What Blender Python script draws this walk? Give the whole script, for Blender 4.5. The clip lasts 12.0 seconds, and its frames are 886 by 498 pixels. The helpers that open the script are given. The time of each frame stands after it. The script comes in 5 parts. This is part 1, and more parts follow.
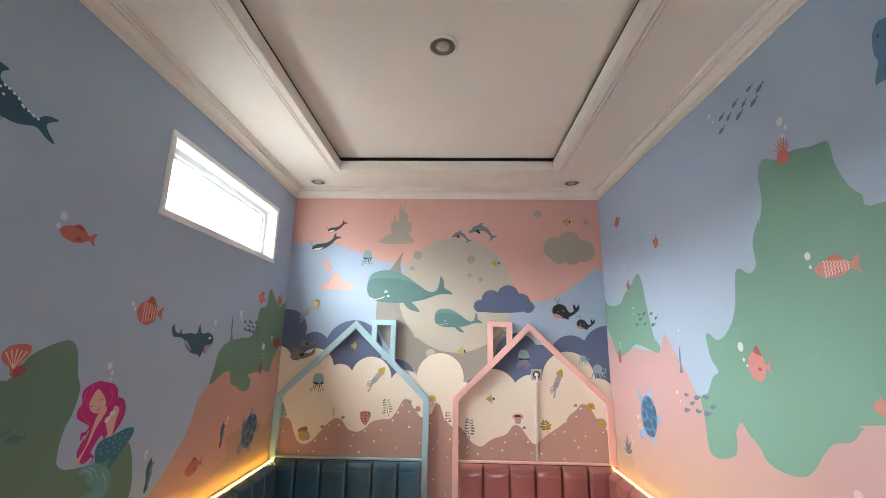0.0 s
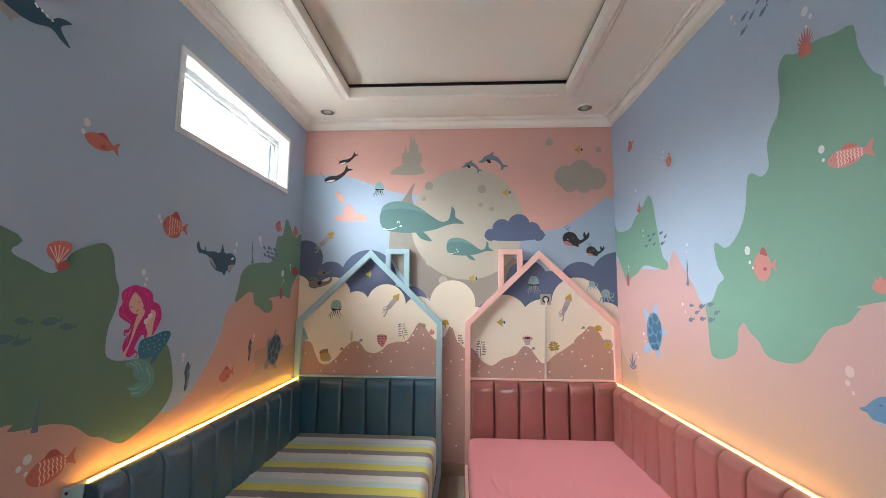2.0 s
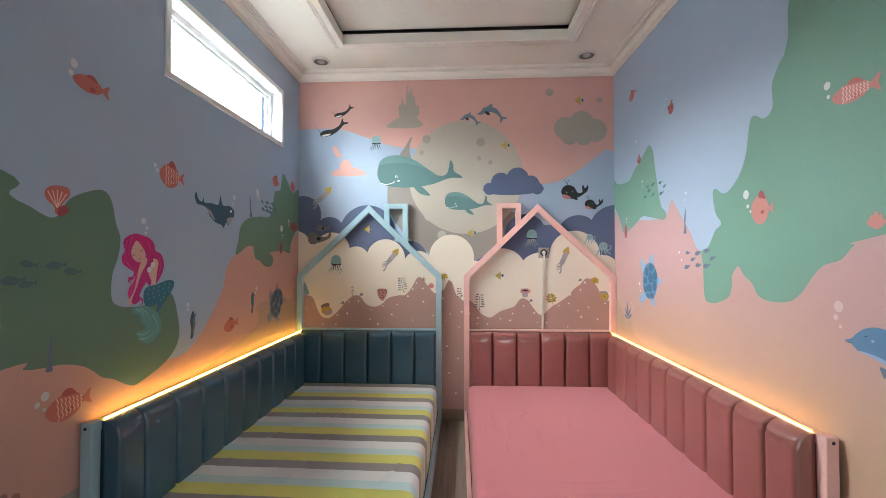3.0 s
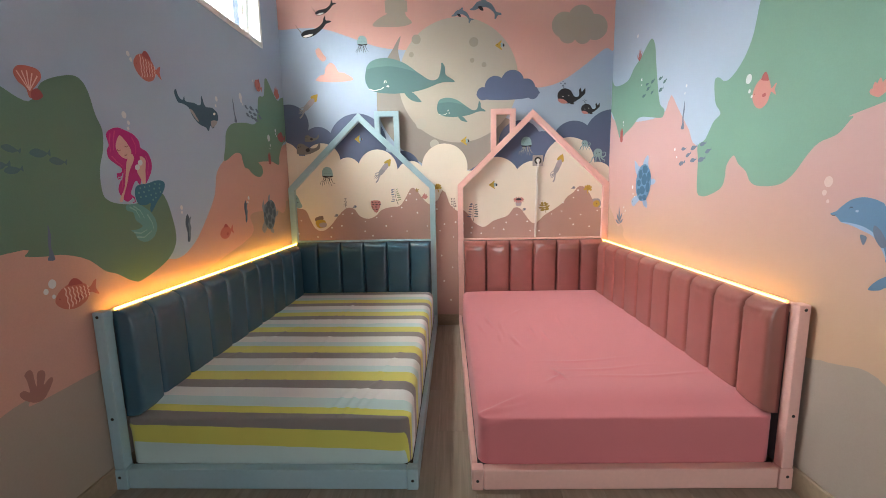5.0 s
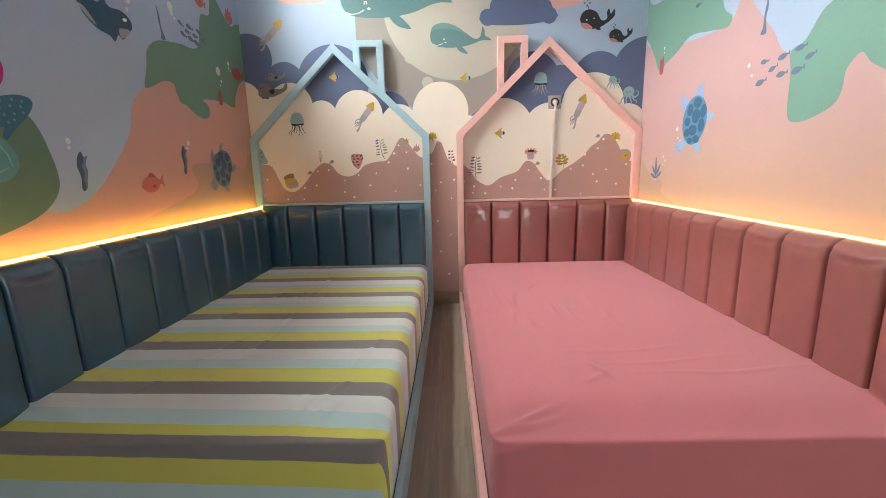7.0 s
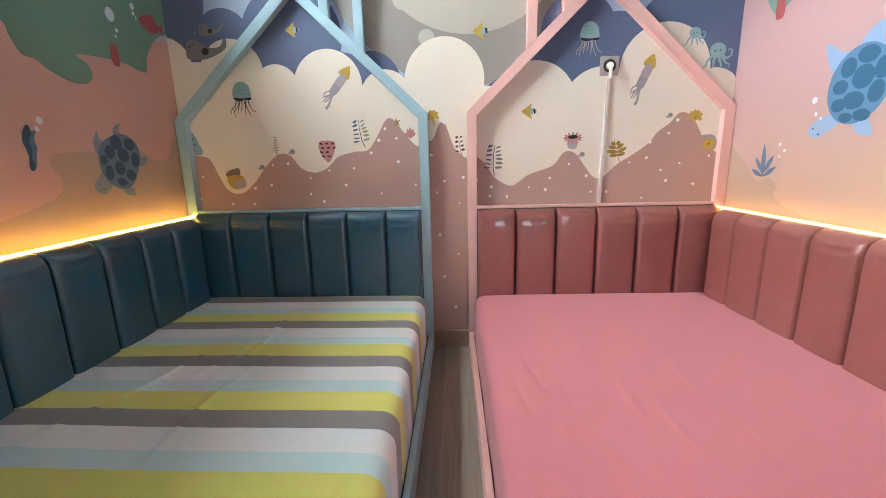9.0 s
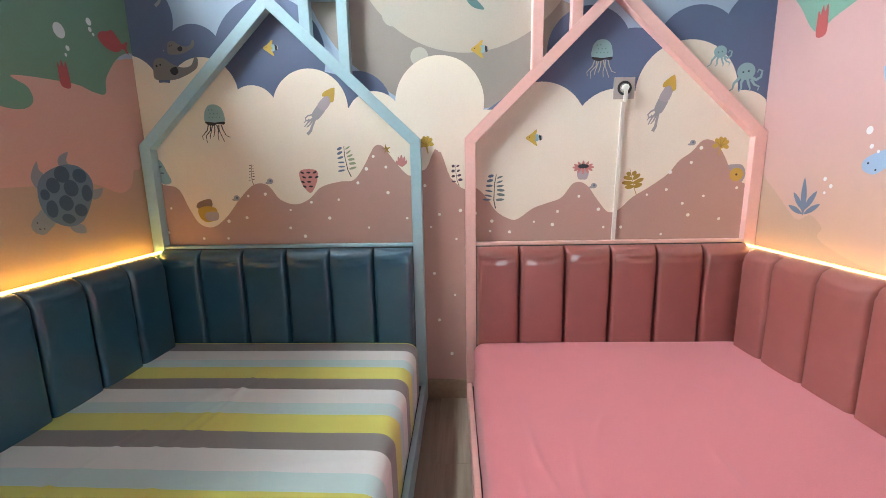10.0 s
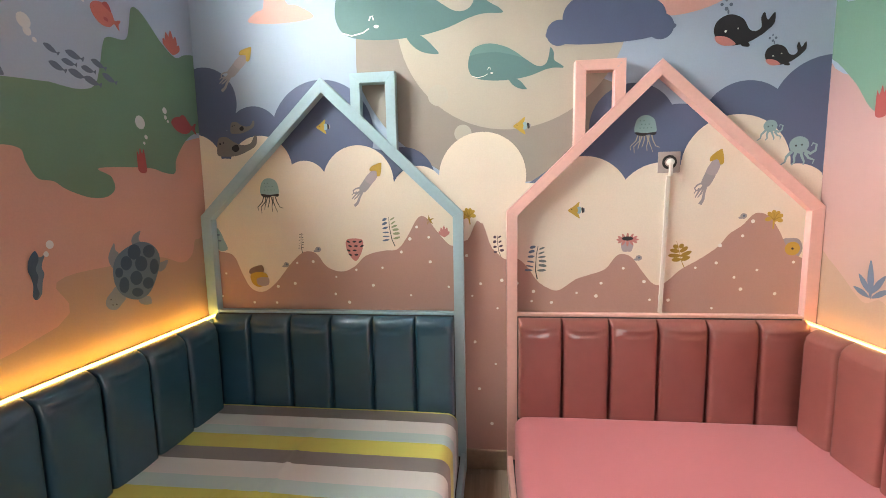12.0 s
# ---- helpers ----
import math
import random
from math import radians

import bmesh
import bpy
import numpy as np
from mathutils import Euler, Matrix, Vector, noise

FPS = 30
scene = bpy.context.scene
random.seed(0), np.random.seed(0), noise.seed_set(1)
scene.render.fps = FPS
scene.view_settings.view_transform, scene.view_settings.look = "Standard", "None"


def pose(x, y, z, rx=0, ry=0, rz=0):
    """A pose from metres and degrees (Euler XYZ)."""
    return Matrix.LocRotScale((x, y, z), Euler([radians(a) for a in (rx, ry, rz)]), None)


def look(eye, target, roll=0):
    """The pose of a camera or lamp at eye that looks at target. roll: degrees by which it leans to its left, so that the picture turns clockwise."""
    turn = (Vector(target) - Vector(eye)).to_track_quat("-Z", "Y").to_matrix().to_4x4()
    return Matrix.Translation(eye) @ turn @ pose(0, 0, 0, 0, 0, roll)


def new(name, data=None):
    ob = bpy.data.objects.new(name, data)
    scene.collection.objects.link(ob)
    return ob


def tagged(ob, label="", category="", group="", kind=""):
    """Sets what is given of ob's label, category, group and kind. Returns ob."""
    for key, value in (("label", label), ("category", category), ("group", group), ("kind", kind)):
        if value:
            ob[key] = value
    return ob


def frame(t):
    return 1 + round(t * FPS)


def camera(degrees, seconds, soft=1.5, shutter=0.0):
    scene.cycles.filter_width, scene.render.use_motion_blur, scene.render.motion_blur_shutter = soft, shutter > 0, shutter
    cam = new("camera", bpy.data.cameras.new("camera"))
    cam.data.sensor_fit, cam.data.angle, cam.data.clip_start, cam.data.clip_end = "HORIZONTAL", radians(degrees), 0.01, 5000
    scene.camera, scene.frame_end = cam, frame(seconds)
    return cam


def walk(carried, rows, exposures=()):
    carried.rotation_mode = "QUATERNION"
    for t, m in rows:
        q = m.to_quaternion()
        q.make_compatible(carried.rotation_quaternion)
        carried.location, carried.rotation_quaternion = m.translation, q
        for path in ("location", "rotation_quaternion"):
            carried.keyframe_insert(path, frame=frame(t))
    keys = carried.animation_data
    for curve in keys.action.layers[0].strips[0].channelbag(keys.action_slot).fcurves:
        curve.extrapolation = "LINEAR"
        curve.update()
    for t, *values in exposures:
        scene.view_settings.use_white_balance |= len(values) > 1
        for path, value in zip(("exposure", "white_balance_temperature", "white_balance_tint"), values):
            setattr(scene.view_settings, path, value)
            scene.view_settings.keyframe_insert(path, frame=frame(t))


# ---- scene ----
cam = camera(94.2, 12.0, 0.9)
PATH = [
    (0, (0.04, -0.034, 1.755), (-0.025, 1.915, 2.198), 1.0),
    (0.5, (0.038, -0.033, 1.699), (-0.044, 1.922, 2.115), 0.9),
    (1, (0.032, -0.041, 1.649), (-0.063, 1.923, 2.011), 0.7),
    (1.5, (0.03, -0.051, 1.588), (-0.077, 1.924, 1.885), 0.6),
    (2, (0.029, -0.048, 1.535), (-0.082, 1.937, 1.755), 0.5),
    (2.5, (0.019, -0.056, 1.495), (-0.085, 1.937, 1.629), 0.3),
    (3, (0.019, -0.052, 1.452), (-0.08, 1.945, 1.496), 0.0),
    (3.2, (0.022, -0.052, 1.432), (-0.075, 1.946, 1.442), -0.0),
    (4.8, (0.0, -0.077, 1.283), (-0.065, 1.905, 1.024), -1.1),
    (5, (-0.011, -0.067, 1.276), (-0.067, 1.911, 0.982), -1.0),
    (5.5, (-0.021, -0.027, 1.219), (-0.068, 1.943, 0.876), -1.2),
    (6, (-0.042, 0.095, 1.123), (-0.078, 2.063, 0.764), -1.2),
    (6.5, (-0.031, 0.302, 1.057), (-0.07, 2.268, 0.692), -1.3),
    (7, (-0.012, 0.539, 1.058), (-0.064, 2.501, 0.67), -1.4),
    (8.8, (-0.026, 1.364, 1.074), (-0.095, 3.313, 0.629), -1.4),
    (9, (-0.03, 1.44, 1.061), (-0.105, 3.393, 0.638), -1.3),
    (9.5, (-0.014, 1.608, 1.07), (-0.101, 3.568, 0.682), -1.2),
    (10, (-0.003, 1.704, 1.138), (-0.086, 3.671, 0.781), -1.1),
    (10.5, (-0.014, 1.74, 1.223), (-0.105, 3.712, 0.906), -1.0),
    (11, (-0.021, 1.744, 1.287), (-0.144, 3.719, 0.999), -0.9),
    (11.5, (-0.025, 1.73, 1.316), (-0.212, 3.706, 1.065), -1.0),
    (12, (-0.046, 1.709, 1.34), (-0.281, 3.682, 1.118), -1.1),
]
walk(cam, [(t, look(eye, target, roll)) for t, eye, target, roll in PATH], [(0, 0.52, 6400, 9), (3, 0.37, 6200, 8), (5.0, 0.52, 6550, 9), (7, 0.58, 6400, 9), (9.5, 0.60, 5850, 6), (12, 0.57, 6850, 10)])

# ---- world, window light and exposure ----
world = bpy.data.worlds.new("daylight")
scene.world = world
world.use_nodes = True
wn = world.node_tree
sky = wn.nodes.new("ShaderNodeTexSky")
sky.sky_type, sky.sun_disc = "NISHITA", False
sky.sun_elevation, sky.sun_rotation = radians(48), radians(200)
wn.nodes["Background"].inputs["Strength"].default_value = 0.15
wn.links.new(sky.outputs["Color"], wn.nodes["Background"].inputs["Color"])

# daylight entering by the high window in the left wall
lamp = bpy.data.lights.new("window_daylight", "AREA")
lamp.shape, lamp.size, lamp.size_y, lamp.energy, lamp.color = "RECTANGLE", 1.8, 1.95, 960, (0.97, 1.0, 0.96)
new("window_daylight", lamp).matrix_world = look((-2.38, 2.62, 3.65), (-1.61, 2.62, 3.01))
# fill light added behind the walker, in an unseen, assumed doorway
fill_lamp = bpy.data.lights.new("unseen_fill", "AREA")
fill_lamp.shape, fill_lamp.size, fill_lamp.size_y, fill_lamp.energy, fill_lamp.color = "RECTANGLE", 0.84, 1.95, 12.0, (0.94, 1.0, 0.98)
new("unseen_fill", fill_lamp).matrix_world = look((0.86, -1.20, 1.02), (0.86, 1.0, 1.02))
sun = bpy.data.lights.new("sun", "SUN")
sun.energy, sun.angle, sun.color = 2.5, radians(0.5), (1.0, 0.95, 0.88)
new("sun", sun).matrix_world = look((6, 6, 12), (0, 2, 0))

# ---- materials ----
MATS = {}
STRIPE, PHASE, FIRST, HEM = 0.3427, 1.404, 1.750, 1.360  # repeat of the striped sheet, its start, where the foot border begins and where it ends, in metres


def shader(name, colour, rough=0.6, metal=0.0, coat=0.0, bump=0.0, scale=30.0, vary=0.08, stain=1.5, emit=0.0, sheen=0.0):
    """A principled surface with variation at two scales: broad stains and fine grain."""
    m = bpy.data.materials.new(name)
    m.use_nodes = True
    n, l = m.node_tree.nodes, m.node_tree.links
    b = n["Principled BSDF"]
    b.inputs["Metallic"].default_value = metal
    b.inputs["Coat Weight"].default_value = coat
    b.inputs["Coat Roughness"].default_value = 0.018
    b.inputs["Sheen Weight"].default_value = sheen
    tc = n.new("ShaderNodeTexCoord")
    broad, fine = n.new("ShaderNodeTexNoise"), n.new("ShaderNodeTexNoise")
    broad.inputs["Scale"].default_value, broad.inputs["Detail"].default_value = stain, 4
    fine.inputs["Scale"].default_value, fine.inputs["Detail"].default_value = scale, 6
    add = n.new("ShaderNodeMath")
    add.operation = "ADD"
    mix = n.new("ShaderNodeMix")
    mix.data_type = "RGBA"
    for s in (broad, fine):
        l.new(tc.outputs["Object"], s.inputs["Vector"])
    l.new(broad.outputs["Fac"], add.inputs[0])
    l.new(fine.outputs["Fac"], add.inputs[1])
    rng = n.new("ShaderNodeMapRange")
    rng.inputs["From Min"].default_value, rng.inputs["From Max"].default_value = 0.6, 1.4
    l.new(add.outputs[0], rng.inputs["Value"])
    l.new(rng.outputs["Result"], mix.inputs["Factor"])
    mix.inputs["A"].default_value = (*[c * (1 - vary) for c in colour], 1)
    mix.inputs["B"].default_value = (*[min(1, c * (1 + vary)) for c in colour], 1)
    l.new(mix.outputs["Result"], b.inputs["Base Color"])
    rr = n.new("ShaderNodeMapRange")
    rr.inputs["To Min"].default_value, rr.inputs["To Max"].default_value = max(0.02, rough - 0.06), min(1, rough + 0.06)
    l.new(fine.outputs["Fac"], rr.inputs["Value"])
    l.new(rr.outputs["Result"], b.inputs["Roughness"])
    if bump:
        bp = n.new("ShaderNodeBump")
        bp.inputs["Strength"].default_value, bp.inputs["Distance"].default_value = bump, 0.004
        l.new(fine.outputs["Fac"], bp.inputs["Height"])
        l.new(bp.outputs["Normal"], b.inputs["Normal"])
    if emit:
        b.inputs["Emission Color"].default_value = (*colour, 1)
        b.inputs["Emission Strength"].default_value = emit
    MATS[name] = m
    return m


def paint(name, colour, vary=0.05):
    """Matt wall paint laid on with a roller."""
    return shader(name, colour, rough=0.62, bump=0.10, scale=140, vary=vary, stain=2.2)


plaster = shader("ceiling_plaster", (0.82, 0.775, 0.705), 0.7, bump=0.08, scale=90, vary=0.03)
# toned dark so the gap round the ceiling panel reads as shade
void_shade_grey = shader("void_shade_grey", (0.12, 0.11, 0.10), 0.85, vary=0.15, scale=25, bump=0.3)
moulding_white = shader("moulding_white", (0.82, 0.77, 0.71), 0.5, vary=0.03)
frame_white = shader("window_white", (0.80, 0.82, 0.84), 0.35, vary=0.03)
wall_blue = paint("wall_lavender_blue", (0.37, 0.465, 0.61), 0.03)
wall_plain = paint("wall_plain", (0.60, 0.56, 0.56))
FILM_IOR = 1.6  # a clear plastic film still wraps the cushions
skirting = shader("skirting_wood_look", (0.29, 0.215, 0.15), 0.45, vary=0.18, scale=60)
blue_wood = shader("blue_painted_wood", (0.37, 0.535, 0.61), 0.38, vary=0.05, bump=0.05, scale=60)
pink_wood = shader("pink_painted_wood", (0.80, 0.48, 0.435), 0.38, vary=0.05, bump=0.05, scale=60)
blue_vinyl = shader("blue_vinyl", (0.018, 0.077, 0.128), 0.45, coat=1.0, vary=0.12, scale=14, bump=0.03)
pink_vinyl = shader("dusty_rose_vinyl", (0.272, 0.083, 0.073), 0.42, coat=1.0, vary=0.10, scale=14, bump=0.03)
for m in (blue_vinyl, pink_vinyl):
    m.node_tree.nodes["Principled BSDF"].inputs["Coat IOR"].default_value = FILM_IOR
pink_cloth = shader("pink_cotton", (0.61, 0.183, 0.212), 0.8, vary=0.05, scale=260, bump=0.12, sheen=0.3)
bolt_black = shader("bolt_black", (0.015, 0.015, 0.015), 0.4)
board_dark = shader("bed_board", (0.03, 0.03, 0.035), 0.7)
led_warm = shader("led_warm", (1.0, 0.52, 0.066), 0.5, emit=17.5)
led_soft = shader("led_soft", (1.0, 0.53, 0.07), 0.5, emit=6)
led_diffuser = shader("led_diffuser", (1.0, 0.86, 0.58), 0.5, emit=2.0)
chrome = shader("lamp_metal", (0.24, 0.22, 0.20), 0.35, metal=1.0)
lamp_white = shader("lamp_white", (0.80, 0.78, 0.74), 0.4)
bulb_frost = shader("bulb_frost", (0.48, 0.46, 0.43), 0.12, coat=0.6)
plastic_white = shader("plastic_white", (0.82, 0.79, 0.75), 0.35, vary=0.03)
plastic_cream = shader("plastic_cream", (0.70, 0.64, 0.58), 0.4, vary=0.03)
plastic_grey = shader("socket_grey", (0.42, 0.35, 0.33), 0.35, vary=0.04)

glass = bpy.data.materials.new("window_glass")
glass.use_nodes = True
gb = glass.node_tree.nodes["Principled BSDF"]
gb.inputs["Transmission Weight"].default_value, gb.inputs["Roughness"].default_value, gb.inputs["IOR"].default_value = 1.0, 0.0, 1.45


def plank_material():
    """Grey-brown vinyl planks with grain along their length; each plank has its own tone."""
    m = shader("vinyl_plank", (0.27, 0.22, 0.175), 0.42, vary=0.1)
    n, l = m.node_tree.nodes, m.node_tree.links
    b = n["Principled BSDF"]
    tc, mp, no = n.new("ShaderNodeTexCoord"), n.new("ShaderNodeMapping"), n.new("ShaderNodeTexNoise")
    mp.inputs["Scale"].default_value = (55, 2.2, 1)
    no.inputs["Scale"].default_value, no.inputs["Detail"].default_value, no.inputs["Distortion"].default_value = 1.0, 7, 0.6
    info, off = n.new("ShaderNodeObjectInfo"), n.new("ShaderNodeVectorMath")
    off.operation = "ADD"
    sc = n.new("ShaderNodeMath")
    sc.operation = "MULTIPLY"
    sc.inputs[1].default_value = 37.0
    l.new(info.outputs["Random"], sc.inputs[0])
    l.new(tc.outputs["Object"], off.inputs[0])
    l.new(sc.outputs[0], off.inputs[1])
    l.new(off.outputs["Vector"], mp.inputs["Vector"])
    l.new(mp.outputs["Vector"], no.inputs["Vector"])
    ramp = n.new("ShaderNodeValToRGB")
    ramp.color_ramp.elements[0].position, ramp.color_ramp.elements[0].color = 0.28, (0.215, 0.172, 0.134, 1)
    ramp.color_ramp.elements[1].position, ramp.color_ramp.elements[1].color = 0.75, (0.31, 0.258, 0.204, 1)
    l.new(no.outputs["Fac"], ramp.inputs["Fac"])
    hsv = n.new("ShaderNodeHueSaturation")
    val = n.new("ShaderNodeMapRange")
    val.inputs["To Min"].default_value, val.inputs["To Max"].default_value = 0.82, 1.18
    l.new(info.outputs["Random"], val.inputs["Value"])
    l.new(val.outputs["Result"], hsv.inputs["Value"])
    l.new(ramp.outputs["Color"], hsv.inputs["Color"])
    l.new(hsv.outputs["Color"], b.inputs["Base Color"])
    return m


def stripe_material():
    """Cotton sheet woven in yellow, grey, white and pale aqua stripes across the bed; U of the map runs along the bed in metres."""
    m = shader("striped_cotton", (0.7, 0.7, 0.68), 0.8, vary=0.04, scale=260, bump=0.12, sheen=0.3)
    n, l = m.node_tree.nodes, m.node_tree.links
    b = n["Principled BSDF"]
    uv, sep = n.new("ShaderNodeUVMap"), n.new("ShaderNodeSeparateXYZ")
    uv.uv_map = "weave"
    l.new(uv.outputs["UV"], sep.inputs[0])
    white, aqua, yellow, grey = (0.77, 0.765, 0.765, 1), (0.56, 0.71, 0.71, 1), (0.70, 0.67, 0.14, 1), (0.245, 0.22, 0.218, 1)
    # the repeat, from the foot: grey, yellow, aqua, white
    rep = n.new("ShaderNodeMath")
    rep.operation = "MODULO"
    rep.inputs[1].default_value = STRIPE
    sub = n.new("ShaderNodeMath")
    sub.operation = "SUBTRACT"
    sub.inputs[1].default_value = PHASE
    l.new(sep.outputs["X"], sub.inputs[0])
    l.new(sub.outputs[0], rep.inputs[0])
    nrm = n.new("ShaderNodeMath")
    nrm.operation = "DIVIDE"
    nrm.inputs[1].default_value = STRIPE
    l.new(rep.outputs[0], nrm.inputs[0])
    top, foot = n.new("ShaderNodeValToRGB"), n.new("ShaderNodeValToRGB")
    for node, stops in ((top, ((0, grey), (0.238, yellow), (0.52, aqua), (0.725, white))), (foot, ((0, aqua), (0.18, yellow), (0.397, grey), (0.582, yellow), (0.674, aqua), (0.813, white)))):
        r = node.color_ramp
        r.interpolation = "CONSTANT"
        while len(r.elements) < len(stops):
            r.elements.new(0.5)
        for e, (p, c) in zip(r.elements, stops):
            e.position, e.color = p, c
    l.new(nrm.outputs[0], top.inputs["Fac"])
    fr = n.new("ShaderNodeMapRange")
    fr.inputs["From Min"].default_value, fr.inputs["From Max"].default_value = HEM, FIRST
    l.new(sep.outputs["X"], fr.inputs["Value"])
    l.new(fr.outputs["Result"], foot.inputs["Fac"])
    gt = n.new("ShaderNodeMath")
    gt.operation = "GREATER_THAN"
    gt.inputs[1].default_value = FIRST
    l.new(sep.outputs["X"], gt.inputs[0])
    mix = n.new("ShaderNodeMix")
    mix.data_type = "RGBA"
    l.new(gt.outputs[0], mix.inputs["Factor"])
    l.new(foot.outputs["Color"], mix.inputs["A"])
    l.new(top.outputs["Color"], mix.inputs["B"])
    l.new(mix.outputs["Result"], b.inputs["Base Color"])
    return m


# ---- mesh helpers ----
def mesh_of(name, bm, material, smooth=False):
    me = bpy.data.meshes.new(name)
    bmesh.ops.recalc_face_normals(bm, faces=bm.faces)
    bm.to_mesh(me)
    bm.free()
    for mm in (material if isinstance(material, (list, tuple)) else (material,)):
        me.materials.append(mm)
    if smooth:
        for p in me.polygons:
            p.use_smooth = True
    return me


def part(name, bm, material, parent=None, label="", smooth=False):
    """Links a bmesh as one mesh object, under a thing or under a part."""
    ob = new(name, mesh_of(name, bm, material, smooth))
    if parent is not None:
        ob.parent = parent
    return tagged(ob, label)


def box(x0, x1, y0, y1, z0, z1, bevel=0.0, bm=None):
    bm = bm or bmesh.new()
    vs = [bm.verts.new((x, y, z)) for x in (x0, x1) for y in (y0, y1) for z in (z0, z1)]
    fs = [bm.faces.new([vs[i] for i in q]) for q in ((0, 1, 3, 2), (4, 6, 7, 5), (0, 4, 5, 1), (2, 3, 7, 6), (0, 2, 6, 4), (1, 5, 7, 3))]
    bmesh.ops.recalc_face_normals(bm, faces=fs)
    if bevel:
        bmesh.ops.bevel(bm, geom=list({e for f in fs for e in f.edges}), offset=bevel, segments=2, affect="EDGES", profile=0.6)
    return bm


def prism(outline, y0, y1, bevel=0.0022, joints=()):
    """An outline in x and z, given depth from y0 to y1; the sides in joints are butted and keep sharp edges."""
    bm = bmesh.new()
    a = [bm.verts.new((x, y0, z)) for x, z in outline]
    c = [bm.verts.new((x, y1, z)) for x, z in outline]
    bm.faces.new(a)
    bm.faces.new(c[::-1])
    k = len(a)
    sides = [bm.faces.new((a[i], c[i], c[(i + 1) % k], a[(i + 1) % k])) for i in range(k)]
    bmesh.ops.recalc_face_normals(bm, faces=bm.faces)
    if bevel:
        butted = {e for i in joints for e in sides[i].edges}
        bmesh.ops.bevel(bm, geom=[e for e in bm.edges if e not in butted], offset=bevel, segments=2, affect="EDGES", profile=0.6)
    return bm


def lathe(profile, steps=40, axis="Z"):
    """A ring of the profile (radius, height) round the z axis."""
    bm = bmesh.new()
    rings = [[bm.verts.new((r * math.cos(2 * math.pi * i / steps), r * math.sin(2 * math.pi * i / steps), z)) for i in range(steps)] for r, z in profile]
    for a, c in zip(rings, rings[1:]):
        for i in range(steps):
            j = (i + 1) % steps
            bm.faces.new((a[i], a[j], c[j], c[i]))
    for r in (rings[0], rings[-1]):
        if (r[0].co - r[steps // 2].co).length < 1e-5:
            bmesh.ops.remove_doubles(bm, verts=r, dist=1e-5)
    return bm


def sweep_loop(profile, corners):
    """A moulding: the profile (inset from the wall, height) carried round a closed rectangle of corners, mitred."""
    bm = bmesh.new()
    k = len(corners)
    mid = Vector((sum(c[0] for c in corners) / k, sum(c[1] for c in corners) / k))
    rings = []
    for i in range(k):
        c = Vector(corners[i])
        a, b = (Vector(corners[i - 1]) - c).normalized(), (Vector(corners[(i + 1) % k]) - c).normalized()
        rings.append([bm.verts.new((*(c + (a + b) * inset), z)) for inset, z in profile])
    for i in range(k):
        a, c = rings[i], rings[(i + 1) % k]
        for j in range(len(profile)):
            q = (j + 1) % len(profile)
            bm.faces.new((a[j], a[q], c[q], c[j]))
    return bm


# ---- the room ----
XL, YB, YF, ZC = -1.502, 3.672, -1.15, 3.16
SLANT = 0.0175


def xr(y):
    """The right wall stands a little out of square."""
    return 1.362 + (YB - y) * SLANT


TH = 0.14
WY0, WY1, WZ0, WZ1 = 1.985, 3.285, 2.415, 2.825

floor = tagged(part("floor", box(XL - TH, xr(YF) + TH + 0.5, YF - TH - 1.3, YB + TH, -0.12, -0.006), skirting), "grey-brown wood-look vinyl plank floor", "floor", kind="structure")
ceiling_bm = bmesh.new()
TX0, TX1, TY0, TY1 = -0.928, 0.822, 0.05, 3.112
for b in ((XL - TH, TX0, YF - TH, YB + TH), (TX1, xr(YF) + TH, YF - TH, YB + TH), (TX0, TX1, TY1, YB + TH), (TX0, TX1, YF - TH, TY0)):
    box(*b, ZC, ZC + 0.035, bm=ceiling_bm)
CV = 0.34
UP = 3.248
VOID = 3.46
box(TX0 - 0.012, TX1 + 0.012, TY0 - 0.012, TY1 + 0.012, UP, UP + 0.02, bm=ceiling_bm)
# void lining added above the panel, to darken the gap round it
void_bm = box(XL - TH, xr(YF) + TH, YF - TH, YB + TH, VOID, VOID + 0.08)
for b in ((TX0 - CV - 0.03, TX0 - CV, TY0 - CV, TY1 + CV), (TX1 + CV, TX1 + CV + 0.03, TY0 - CV, TY1 + CV), (TX0 - CV, TX1 + CV, TY1 + CV, TY1 + CV + 0.03), (TX0 - CV, TX1 + CV, TY0 - CV - 0.03, TY0 - CV)):
    box(*b, ZC + 0.035, VOID, bm=void_bm)
for x, y in ((TX0 + 0.3, TY0 + 0.4), (TX1 - 0.3, TY0 + 0.4), (TX0 + 0.3, TY1 - 0.4), (TX1 - 0.3, TY1 - 0.4)):
    box(x - 0.02, x + 0.02, y - 0.02, y + 0.02, UP + 0.02, VOID, bm=void_bm)
tagged(part("ceiling_slab", void_bm, void_shade_grey), "dark void lining above the hung ceiling panel, toned for shade", "ceiling", kind="structure")
ceiling = tagged(part("ceiling", ceiling_bm, plaster), "cream plaster tray ceiling with a recessed panel", "ceiling", kind="structure")
